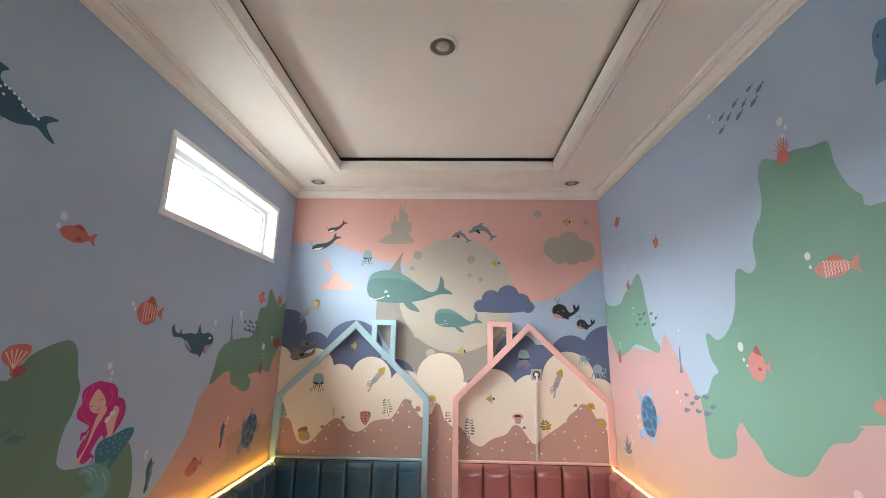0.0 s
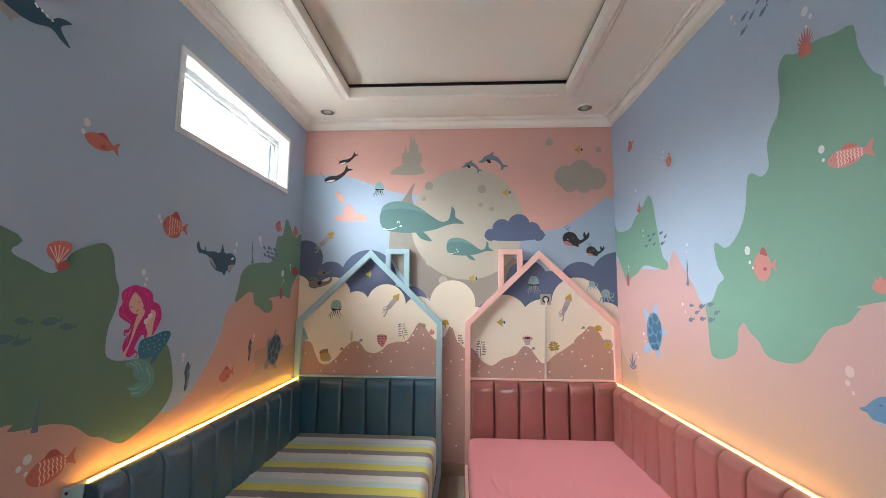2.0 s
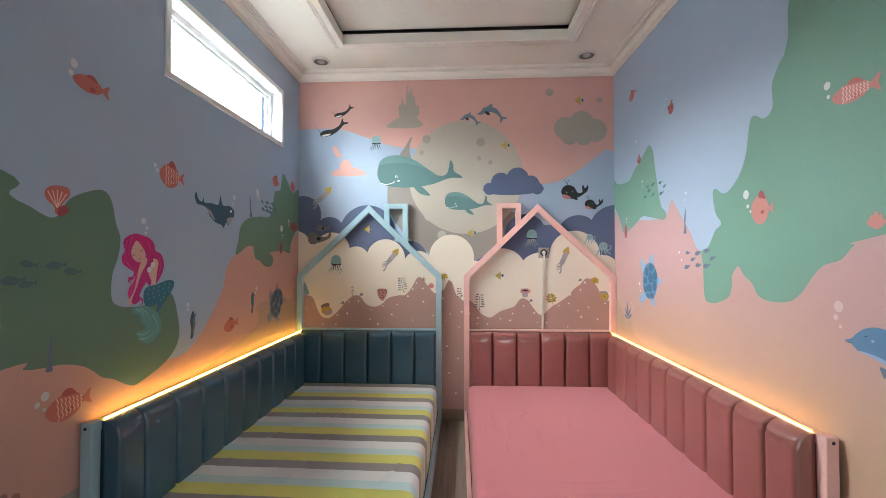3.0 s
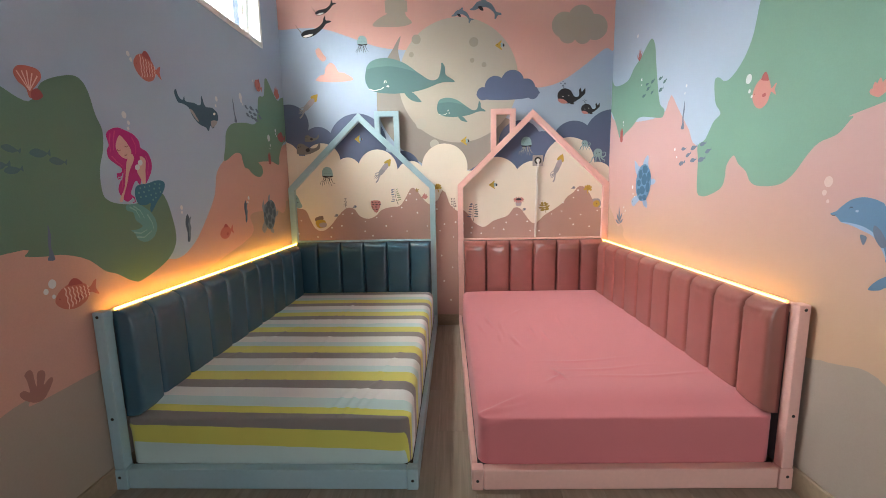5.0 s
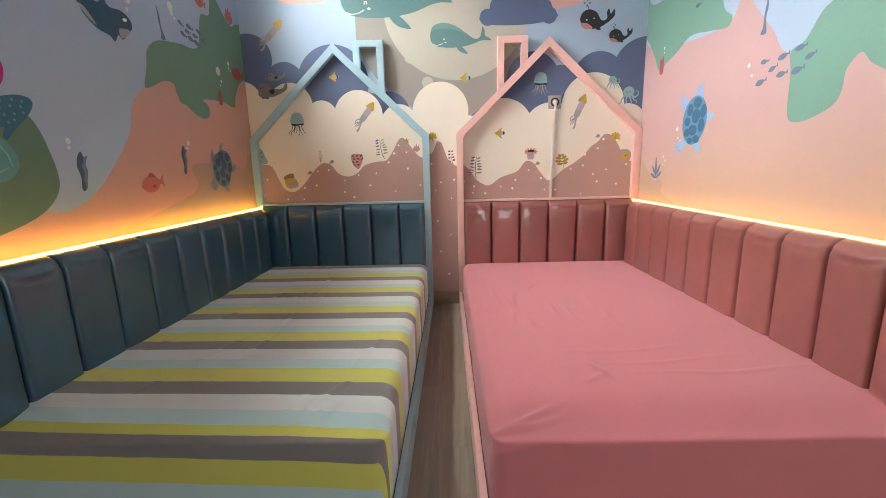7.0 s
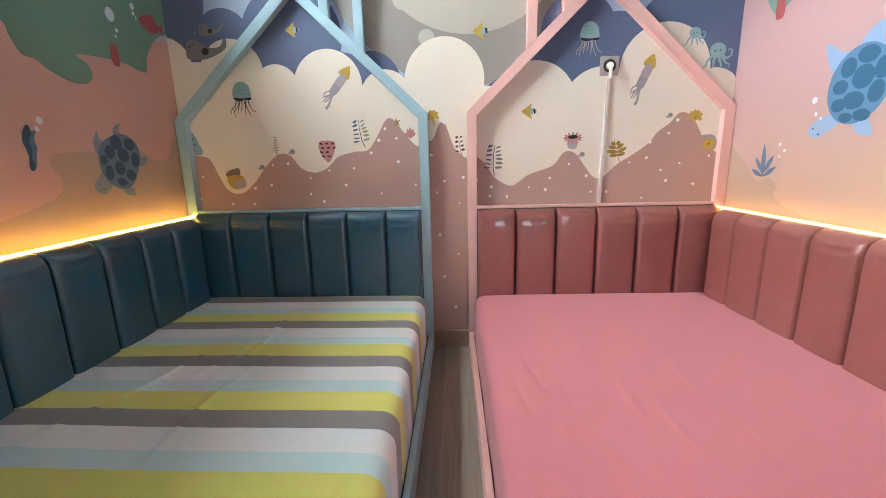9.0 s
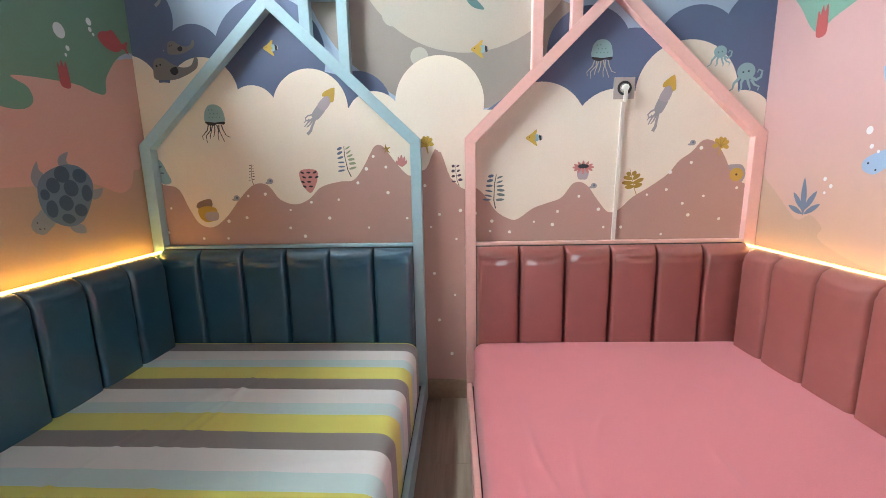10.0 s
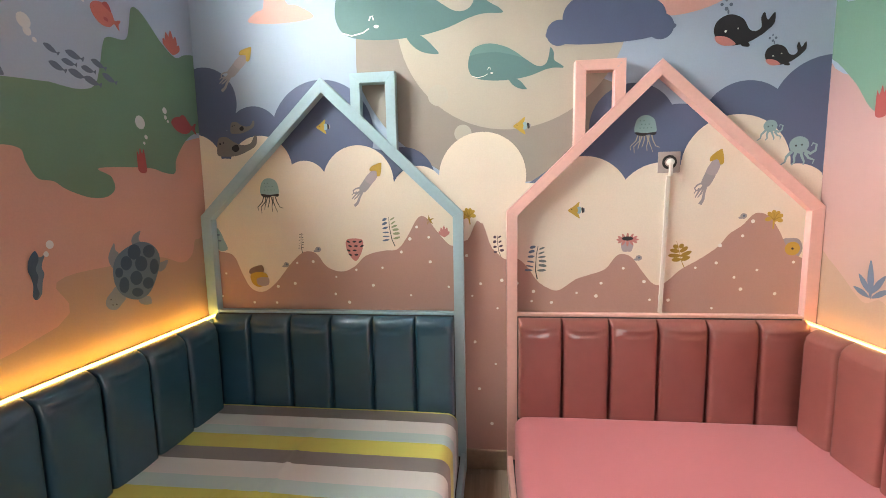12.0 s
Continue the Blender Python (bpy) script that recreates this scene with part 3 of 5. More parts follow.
plug = tagged(new("power_plug"), "white power plug in the wall socket", "plug")
plug.matrix_world = pose(SX, YB - 0.012, SZ)
b = lathe([(0, -0.026), (0.009, -0.026), (0.013, -0.022), (0.0145, -0.010), (0.014, -0.001), (0, -0.001)], 28)
bmesh.ops.transform(b, matrix=pose(0, 0, 0, -90), verts=b.verts)
part("plug_body", b, plastic_white, plug, smooth=True)
part("plug_neck", box(-0.0075, 0.0075, -0.024, -0.010, -0.060, -0.010, 0.004), plastic_white, plug)
bm = prism([(SX - 0.009, SZ - 0.058), (SX + 0.007, SZ - 0.058), (SX - 0.006, 0.819), (SX - 0.022, 0.819)], YB - 0.014, YB - 0.0005, 0.002)
tagged(part("cable_trunking", bm, plastic_cream), "white cable trunking running down the wall", "trunking")

# ---- the mural: painted shapes, each a film of paint on its wall ----
from mathutils.geometry import delaunay_2d_cdt

FILM = 0.0003
WALLS = {"back": wall_back, "left": wall_left, "right": wall_right}


def paints():
    tones = dict(pink=(0.68, 0.385, 0.34), salmon=(0.58, 0.325, 0.27), green=(0.165, 0.315, 0.25), moss=(0.12, 0.215, 0.155), fern=(0.14, 0.26, 0.185),
                 navy=(0.10, 0.13, 0.235), cream=(0.80, 0.715, 0.61), hill=(0.45, 0.275, 0.235), moon=(0.475, 0.435, 0.37), moon_grey=(0.295, 0.265, 0.24), crater=(0.36, 0.33, 0.275), pale=(0.46, 0.44, 0.385), bubble_rose=(0.62, 0.46, 0.45), plum=(0.085, 0.055, 0.085), mustard=(0.34, 0.215, 0.025), leaf_grey=(0.17, 0.20, 0.19),
                 mist=(0.40, 0.36, 0.30), teal=(0.10, 0.205, 0.21), teal_light=(0.135, 0.26, 0.255), dolphin=(0.15, 0.21, 0.27), black=(0.018, 0.018, 0.024), white=(0.82, 0.80, 0.76), bubble=(0.64, 0.66, 0.69),
                 yellow=(0.52, 0.34, 0.05), aqua=(0.27, 0.42, 0.45), grey=(0.33, 0.31, 0.33), lilac=(0.40, 0.34, 0.37), slate=(0.12, 0.16, 0.24), coral=(0.49, 0.14, 0.115), coral_deep=(0.36, 0.07, 0.07), coral_pale=(0.78, 0.50, 0.46),
                 rose=(0.55, 0.22, 0.20), brown=(0.22, 0.15, 0.12), tan=(0.44, 0.30, 0.22), sand=(0.36, 0.30, 0.26), magenta=(0.48, 0.012, 0.19), skin=(0.66, 0.40, 0.35), tail=(0.03, 0.15, 0.24), tail_light=(0.12, 0.30, 0.30),
                 deep=(0.025, 0.085, 0.145), mid=(0.10, 0.21, 0.36), sky=(0.28, 0.39, 0.58), pot=(0.42, 0.20, 0.18), seal_grey=(0.20, 0.185, 0.18), weed=(0.30, 0.34, 0.20), bark=(0.05, 0.06, 0.06), tail_pale=(0.22, 0.42, 0.42), magenta_light=(0.60, 0.05, 0.22), mid_dark=(0.11, 0.17, 0.245), plate_dark=(0.035, 0.075, 0.135), shade_skin=(0.22, 0.25, 0.29), plate_blue=(0.03, 0.11, 0.20), reef_dark=(0.07, 0.15, 0.17), rose_brown=(0.34, 0.16, 0.14))
    return {k: paint("paint_" + k, c) for k, c in tones.items()}


INK = paints()


def rose_peach_glow():
    """Wall paint blended from rose above to peach below, with LED glow coloured in."""
    m = paint("paint_rose_to_peach_glow", (0.50, 0.31, 0.30))
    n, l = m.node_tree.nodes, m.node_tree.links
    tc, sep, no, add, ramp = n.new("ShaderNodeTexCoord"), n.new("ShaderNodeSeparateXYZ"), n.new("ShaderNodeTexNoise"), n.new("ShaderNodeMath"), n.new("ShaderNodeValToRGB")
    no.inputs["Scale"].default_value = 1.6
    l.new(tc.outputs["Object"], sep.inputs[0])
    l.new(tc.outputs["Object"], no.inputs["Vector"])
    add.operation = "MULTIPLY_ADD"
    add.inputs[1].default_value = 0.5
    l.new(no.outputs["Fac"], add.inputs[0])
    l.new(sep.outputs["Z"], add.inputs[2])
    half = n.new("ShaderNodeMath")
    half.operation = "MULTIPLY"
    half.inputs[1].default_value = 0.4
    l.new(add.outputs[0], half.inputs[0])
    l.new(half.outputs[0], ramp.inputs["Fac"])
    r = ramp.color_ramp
    # peach set higher and stronger, to carry the LED strip's glow
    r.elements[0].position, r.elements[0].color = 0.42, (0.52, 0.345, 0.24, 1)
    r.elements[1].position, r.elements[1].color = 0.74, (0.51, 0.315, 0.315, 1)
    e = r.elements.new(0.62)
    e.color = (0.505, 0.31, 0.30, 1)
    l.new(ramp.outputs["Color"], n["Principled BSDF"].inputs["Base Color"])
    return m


INK["fade_glow"] = rose_peach_glow()


def held(wall, u, v):
    """Keeps a point within its wall."""
    v = min(max(v, 0.004), ZC - 0.03)
    if wall == "back":
        return min(max(u, XL + 0.001), xr(YB) - 0.001), v
    return min(u, YB - 0.001), v


def on_wall(wall, u, v, layer):
    d = layer * FILM
    if wall == "back":
        return (u, YB - d, v)
    return (XL + d, u, v) if wall == "left" else (xr(u) - d, u, v)


def flow(pts, n=5):
    """A closed soft line through the points."""
    out, k = [], len(pts)
    for i in range(k):
        a, b, c, d = (Vector(pts[(i + j) % k]) for j in (-1, 0, 1, 2))
        for s in range(n):
            t = s / n
            out.append(0.5 * (2 * b + (c - a) * t + (2 * a - 5 * b + 4 * c - d) * t * t + (3 * b - a - 3 * c + d) * t ** 3))
    return [(p.x, p.y) for p in out]


def oval(x, y, rx, ry=None, turn=0, n=24):
    ry = ry or rx
    c, s = math.cos(radians(turn)), math.sin(radians(turn))
    return [(x + rx * math.cos(a) * c - ry * math.sin(a) * s, y + rx * math.cos(a) * s + ry * math.sin(a) * c) for a in (2 * math.pi * i / n for i in range(n))]


def stroke(pts, w0, w1=None):
    """A brush stroke along the points, from one width to another."""
    w1 = w0 if w1 is None else w1
    P = [Vector(p) for p in pts]
    L, R = [], []
    for i, p in enumerate(P):
        d = (P[min(i + 1, len(P) - 1)] - P[max(i - 1, 0)]).normalized()
        w = (w0 + (w1 - w0) * i / (len(P) - 1)) / 2
        L.append((p.x - d.y * w, p.y + d.x * w)), R.append((p.x + d.y * w, p.y - d.x * w))
    return L + R[::-1]


def brush(wall, name, ink, shapes, layer, parent=None, label="", map2=None):
    """One painted piece of one colour: closed outlines in wall metres, each filled."""
    verts, faces = [], []
    for k, outline in enumerate(shapes):
        if map2:
            outline = [map2(p) for p in outline]
        ring = []
        for u, v in outline:
            u, v = held(wall, u, v)
            if not ring or abs(u - ring[-1].x) + abs(v - ring[-1].y) > 1e-4:
                ring.append(Vector((u, v)))
        if len(ring) < 3:
            continue
        flat, _, tris, *_ = delaunay_2d_cdt(ring, [], [list(range(len(ring)))], 1, 1e-5)
        n = len(verts)
        verts += [on_wall(wall, p.x, p.y, layer + (k % 12) * 0.06) for p in flat]
        faces += [[n + i for i in (t if wall != "right" else t[::-1])] for t in tris]
    me = bpy.data.meshes.new(name)
    me.from_pydata(verts, [], faces)
    me.materials.append(INK[ink])
    ob = new(name, me)
    ob.parent = parent or WALLS[wall]
    return tagged(ob, label)


def placer(wall, at, size, turn=0, flip=False):
    """Maps a figure's own coordinates, about 1 long and facing left, onto the wall as seen from the room."""
    c, s = math.cos(radians(turn)), math.sin(radians(turn))
    way = -1 if wall == "right" else 1

    def m(p):
        x, y = (-p[0] if flip else p[0]) * size, p[1] * size
        return (at[0] + way * (x * c - y * s), at[1] + x * s + y * c)
    return m


def figure(wall, name, label, at, size, turn, flip, layers, layer=7):
    """A painted creature: the first colour is its body, the rest lie on it."""
    m = placer(wall, at, size, turn, flip)
    body = None
    for i, (pname, ink, shapes) in enumerate(layers):
        ob = brush(wall, name if body is None else pname, ink, shapes, layer + i * 0.75, body, label if body is None else "", m)
        body = body or ob
    return body


def clouds(wall, name, ink, discs, layer, label="", more=()):
    return brush(wall, name, ink, [*more, *[oval(u, v, r, n=48) for u, v, r in discs]], layer, None, label)


def whale(wall, at, size, turn=0, flip=False):
    body = flow([(-0.50, 0.10), (-0.44, 0.20), (-0.28, 0.245), (-0.08, 0.20), (0.10, 0.09), (0.24, 0.01), (0.33, 0.03), (0.36, 0.12), (0.37, 0.20), (0.41, 0.15), (0.42, 0.07), (0.50, 0.02), (0.52, -0.01), (0.42, -0.01), (0.33, -0.03), (0.18, -0.09), (0.0, -0.13), (-0.22, -0.145), (-0.42, -0.12), (-0.50, -0.03)])
    back = flow([(-0.495, 0.12), (-0.44, 0.205), (-0.28, 0.245), (-0.08, 0.20), (0.08, 0.10), (-0.05, 0.13), (-0.22, 0.155), (-0.40, 0.14)])
    fin = flow([(-0.06, -0.11), (0.04, -0.13), (0.12, -0.20), (0.14, -0.235), (0.04, -0.22), (-0.03, -0.17)])
    smile = stroke([(-0.46, -0.10), (-0.40, -0.115), (-0.33, -0.10), (-0.29, -0.075)], 0.008)
    eye = stroke([(-0.29, -0.03), (-0.282, -0.005), (-0.268, -0.004), (-0.262, -0.028)], 0.008)
    figure(wall, "painted_whale", "smiling teal whale painted on the wall", at, size, turn, flip,
           [("body", "teal", [body, fin]), ("back_tone", "teal_light", [back]), ("face_line", "white", [smile, eye, oval(-0.245, -0.065, 0.016, 0.01)])])


def baby_whale(wall, at, size, turn=0):
    body = flow([(-0.42, 0.0), (-0.36, 0.17), (-0.18, 0.25), (0.02, 0.17), (0.12, 0.0), (0.22, -0.04), (0.30, 0.02), (0.29, 0.16), (0.34, 0.24), (0.39, 0.12), (0.46, 0.20), (0.50, 0.22), (0.49, 0.06), (0.38, -0.05), (0.28, -0.12), (0.12, -0.20), (-0.10, -0.24), (-0.32, -0.19)])
    figure(wall, "painted_whale", "small black whale blowing water, painted on the wall", at, size, turn, False,
           [("body", "black", [body, flow([(-0.02, -0.18), (0.10, -0.20), (0.13, -0.27), (0.02, -0.26)])]), ("belly", "rose", [flow([(-0.40, -0.08), (-0.22, -0.10), (-0.08, -0.22), (-0.24, -0.235), (-0.36, -0.18)])]),
            ("face_line", "white", [oval(-0.24, -0.01, 0.018), oval(-0.05, 0.02, 0.014)]), ("water_jet", "slate", [oval(-0.24, 0.34, 0.03), oval(-0.17, 0.40, 0.028), oval(-0.31, 0.41, 0.025), oval(-0.24, 0.47, 0.02), oval(-0.21, 0.29, 0.015, 0.04)])])


def orca(wall, at, size, turn=0):
    body = flow([(-0.50, 0.10), (-0.46, 0.16), (-0.42, 0.08), (-0.34, 0.05), (-0.30, 0.11), (-0.27, 0.05), (-0.10, 0.07), (0.06, 0.08), (0.10, 0.22), (0.18, 0.09), (0.36, 0.11), (0.48, 0.06), (0.50, -0.02), (0.44, -0.10), (0.34, -0.20), (0.28, -0.17), (0.22, -0.26), (0.16, -0.22), (0.0, -0.20), (-0.14, -0.12), (-0.22, -0.02), (-0.36, 0.0), (-0.44, 0.0)])
    figure(wall, "painted_orca", "dark blue orca with pale belly painted on the wall", at, size, turn, False,
           [("body", "deep", [body]), ("belly", "grey", [flow([(-0.20, -0.04), (-0.12, -0.05), (0.0, -0.17), (-0.10, -0.13)]), flow([(0.30, -0.10), (0.44, -0.06), (0.46, -0.09), (0.33, -0.19)])]), ("spot", "white", [oval(0.40, 0.03, 0.035, 0.018, 20)])])


def narwhal(wall, at, size, turn=0):
    body = flow([(-0.40, -0.10), (-0.30, -0.02), (-0.16, 0.0), (0.0, 0.0), (0.14, 0.05), (0.26, 0.14), (0.30, 0.24), (0.36, 0.30), (0.36, 0.19), (0.48, 0.16), (0.50, 0.12), (0.36, 0.09), (0.22, -0.03), (0.04, -0.14), (-0.16, -0.20), (-0.34, -0.19)])
    figure(wall, "painted_narwhal", "small dark narwhal with a long tusk, painted on the wall", at, size, turn, False,
           [("body", "black", [body]), ("tusk", "brown", [stroke([(-0.38, -0.06), (-0.46, 0.06), (-0.52, 0.18)], 0.022, 0.006)]), ("belly", "white", [flow([(-0.36, -0.16), (-0.24, -0.13), (-0.06, -0.13), (-0.16, -0.185), (-0.30, -0.19)])])])


def leaping_dolphin(wall, at, size, turn=0):
    body = flow([(-0.50, -0.13), (-0.40, -0.04), (-0.30, 0.10), (-0.16, 0.17), (-0.06, 0.26), (0.0, 0.26), (0.0, 0.17), (0.16, 0.10), (0.30, -0.05), (0.36, -0.14), (0.50, -0.16), (0.52, -0.22), (0.42, -0.23), (0.36, -0.34), (0.31, -0.34), (0.30, -0.20), (0.18, -0.09), (0.02, -0.02), (-0.18, -0.05), (-0.34, -0.13)])
    figure(wall, "painted_dolphin", "grey-blue leaping dolphin painted on the wall", at, size, turn, False,
           [("body", "dolphin", [body]), ("flipper", "black", [flow([(-0.24, -0.02), (-0.12, -0.01), (-0.06, -0.12), (-0.16, -0.12)])])])


def fish(wall, at, size, turn=0, flip=False, ink="coral", deep="coral_deep", stripes=0, round_=0.26):
    b = flow([(-0.50, 0.0), (-0.36, 0.7 * round_), (-0.08, round_), (0.18, 0.7 * round_), (0.30, 0.06), (0.42, 0.15), (0.50, 0.17), (0.45, 0.0), (0.50, -0.16), (0.42, -0.13), (0.30, -0.06), (0.16, -0.75 * round_), (-0.10, -round_), (-0.36, -0.7 * round_)])
    fins = flow([(-0.16, round_ * 0.9), (-0.06, round_ * 1.28), (0.06, round_ * 1.2), (0.16, round_ * 0.7), (0.0, round_ * 0.75)])
    lay = [("body", ink, [b]), ("fin", deep, [fins, flow([(-0.06, -0.06), (0.06, -0.03), (0.10, -0.12), (-0.02, -0.14)]), oval(-0.40, 0.03, 0.018)])]
    if stripes:
        lay.append(("stripe", "coral_pale", [stroke([(-0.26 + 0.5 * i / stripes + 0.03 * (j % 2), round_ * (0.85 - i * 0.45 / stripes) * (1 - 2 * j / 6)) for j in range(7)], 0.026) for i in range(stripes + 1)]))
    return figure(wall, "painted_fish", "coral-red fish painted on the wall", at, size, turn, flip, lay)


def angel_fish(wall, at, size):
    figure(wall, "painted_fish", "small yellow and blue striped fish painted on the wall", at, size, 0, False,
           [("body", "yellow", [flow([(-0.5, 0.0), (-0.2, 0.22), (0.16, 0.5), (0.12, 0.18), (0.10, 0.0), (0.12, -0.2), (0.20, -0.5), (-0.2, -0.24)])]),
            ("side", "aqua", [flow([(0.06, 0.18), (0.24, 0.20), (0.30, 0.0), (0.24, -0.2), (0.06, -0.18), (0.10, 0.0)])]), ("stripe", "black", [flow([(0.30, 0.16), (0.42, 0.12), (0.46, -0.10), (0.34, -0.16)], 3), oval(-0.28, 0.05, 0.03)]), ("tail_tip", "grey", [flow([(0.44, 0.16), (0.52, 0.0), (0.46, -0.14)], 3)])])


def small_fish(wall, at, size, turn=0, ink="slate"):
    return [flow([(-0.5, 0.0), (-0.2, 0.2), (0.15, 0.12), (0.34, 0.03), (0.5, 0.18), (0.46, -0.14), (0.34, -0.04), (0.1, -0.18), (-0.25, -0.18)], 3)]


def school(wall, spots, size, turn, ink="slate"):
    """A school of little fish: one painted group."""
    sh = []
    for k, (u, v) in enumerate(spots):
        m = placer(wall, (u, v), size * (0.85 + 0.3 * ((k * 37) % 10) / 10), turn + ((k * 53) % 20) - 10)
        sh += [[m(p) for p in small_fish(wall, 0, 0)[0]]]
    brush(wall, "painted_fish_school", ink, sh, 7, None, "school of small slate-blue fish painted on the wall")


def bubbles(wall, spots, ink="bubble"):
    brush(wall, "painted_bubbles", ink, [oval(u, v, r * 0.70, r * 0.80, 0, 14) for u, v, r in spots], 7.5, None, "pale painted air bubbles")


def jellyfish(wall, at, size, arms="bark"):
    ten = [stroke([(x * 0.8, -0.10), (x * 1.0 + 0.03 * math.sin(k * 2.1), -0.25), (x * 1.5 - 0.03, -0.40), (x * 1.7 + 0.04 * math.cos(k), -0.50 - 0.08 * math.sin(k * 1.7))], 0.034, 0.016) for k, x in enumerate((-0.25, -0.18, -0.10, -0.03, 0.05, 0.12, 0.21))]
    figure(wall, "painted_jellyfish", "pale blue jellyfish painted on the wall", at, size, 0, False,
           [("bell", "aqua", [flow([(-0.28, -0.02), (-0.27, 0.25), (-0.14, 0.42), (0.06, 0.44), (0.22, 0.34), (0.28, 0.15), (0.27, -0.03), (0.0, -0.05)])]), ("tentacles", arms, ten), ("bell_spots", "teal_light", [oval(-0.15 + 0.1 * i + 0.04 * (j % 2), 0.10 + 0.1 * j, 0.018, n=8) for j in range(3) for i in range(4 - j)]), ("band", "black", [flow([(-0.27, -0.01), (0.0, -0.04), (0.27, -0.02), (0.25, -0.10), (0.08, -0.08), (-0.05, -0.12), (-0.22, -0.09)])])])


def squid(wall, at, size, turn=0):
    arms = [stroke([(-0.12, 0.05), (-0.20, 0.12), (-0.27, 0.14), (-0.31, 0.10), (-0.28, 0.06), (-0.24, 0.08)], 0.032, 0.022), stroke([(-0.12, -0.02), (-0.30, -0.05), (-0.40, -0.08), (-0.50, -0.07)], 0.036, 0.062),
            stroke([(-0.14, 0.01), (-0.30, 0.05), (-0.42, 0.06)], 0.04, 0.02), stroke([(-0.14, 0.0), (-0.32, 0.0), (-0.40, 0.02)], 0.04, 0.018), stroke([(-0.24, 0.04), (-0.30, 0.10), (-0.36, 0.11)], 0.026, 0.018)]
    figure(wall, "painted_squid", "grey squid with a yellow cap painted on the wall", at, size, turn, False,
           [("body", "grey", [flow([(-0.16, 0.07), (0.0, 0.09), (0.10, 0.07), (0.10, -0.07), (0.0, -0.09), (-0.16, -0.06)]), *arms]), ("mantle", "lilac", [flow([(0.06, 0.085), (0.28, 0.075), (0.36, 0.05), (0.34, -0.07), (0.08, -0.085)])]), ("cap", "yellow", [flow([(0.26, 0.10), (0.34, 0.13), (0.52, 0.03), (0.50, -0.02), (0.33, -0.12), (0.27, -0.08), (0.34, 0.0)], 3)])])


def octopus(wall, at, size):
    arms = [stroke([(x * 0.5, -0.05), (x * 0.9, -0.2), (x * 1.1 + 0.04, -0.34), (x * 1.35, -0.42)], 0.09, 0.03) for x in (-0.34, -0.12, 0.10)]
    arms.append(stroke([(0.14, -0.04), (0.30, -0.12), (0.42, -0.04), (0.44, 0.12), (0.34, 0.16), (0.31, 0.08)], 0.09, 0.03))
    arms.append(stroke([(0.16, -0.1), (0.26, -0.24), (0.40, -0.30), (0.36, -0.40)], 0.08, 0.03))
    figure(wall, "painted_octopus", "pale grey-blue octopus painted on the wall", at, size, 0, False, [("head", "aqua", [oval(0, 0.12, 0.25, 0.23), *arms]), ("eyes", "black", [oval(-0.08, 0.10, 0.025), oval(0.07, 0.12, 0.025)])])


def seal(wall, at, size, turn=0):
    figure(wall, "painted_seal", "brown-grey seal painted on the wall", at, size, turn, False,
           [("body", "seal_grey", [flow([(-0.46, 0.02), (-0.40, 0.20), (-0.22, 0.22), (-0.05, 0.10), (0.15, 0.02), (0.34, 0.05), (0.44, 0.20), (0.50, 0.16), (0.46, 0.0), (0.30, -0.10), (0.0, -0.20), (-0.28, -0.20), (-0.46, -0.16)])]),
            ("flipper", "black", [flow([(-0.10, 0.0), (0.02, 0.04), (0.06, -0.06), (-0.02, -0.12), (-0.10, -0.08)]), oval(-0.38, 0.08, 0.022), oval(-0.30, 0.10, 0.018)])])


def turtle(wall, at, size, turn, shell, spots, skin, wide=1.0):
    """A turtle seen from above, head down and to the left, its shell patched with dark plates."""
    plates = [flow([(x + r * k * math.cos(a), y + r * q * math.sin(a)) for a in (i * math.pi / 3 + 0.3 for i in range(6))], 3) for x, y, r, k, q in
              ((0.02, 0.30, 0.105, 1, 0.9), (-0.14, 0.17, 0.10, 0.8, 1.1), (0.03, 0.07, 0.125, 0.85, 1.05), (0.19, 0.16, 0.10, 0.75, 1.2), (-0.17, -0.04, 0.09, 0.9, 0.9), (0.0, -0.18, 0.11, 1.0, 0.9), (0.19, -0.08, 0.10, 0.75, 1.2), (-0.14, -0.24, 0.085, 0.9, 0.9), (0.12, -0.33, 0.085, 1.0, 0.8), (-0.03, -0.37, 0.07, 1.0, 0.8))]
    limbs = [flow([(-0.24, 0.12), (-0.36, 0.20), (-0.46, 0.44), (-0.38, 0.43), (-0.27, 0.35), (-0.14, 0.32)]), flow([(-0.08, 0.36), (-0.06, 0.50), (0.04, 0.62), (0.10, 0.59), (0.11, 0.46), (0.13, 0.36)]), flow([(0.24, 0.10), (0.38, 0.14), (0.46, 0.10), (0.40, 0.02), (0.26, 0.0)]), flow([(0.06, -0.40), (0.12, -0.52), (0.26, -0.54), (0.26, -0.46), (0.18, -0.36)]),
             flow([(-0.16, -0.34), (-0.30, -0.40), (-0.40, -0.50), (-0.38, -0.60), (-0.28, -0.63), (-0.20, -0.56), (-0.08, -0.42)])]
    limbs, plates = [[(x * wide, y) for x, y in q] for q in limbs], [[(x * wide, y) for x, y in q] for q in plates]
    figure(wall, "painted_turtle", "blue sea turtle with a plated shell painted on the wall", at, size, turn, False,
           [("limbs", skin, limbs), ("shell", shell, [oval(0, -0.01, 0.30 * wide, 0.43, 0, 36)]), ("shell_plate", spots, plates), ("eyes", "black", [oval(-0.35 * wide, -0.52, 0.012), oval(-0.27 * wide, -0.58, 0.012)])])


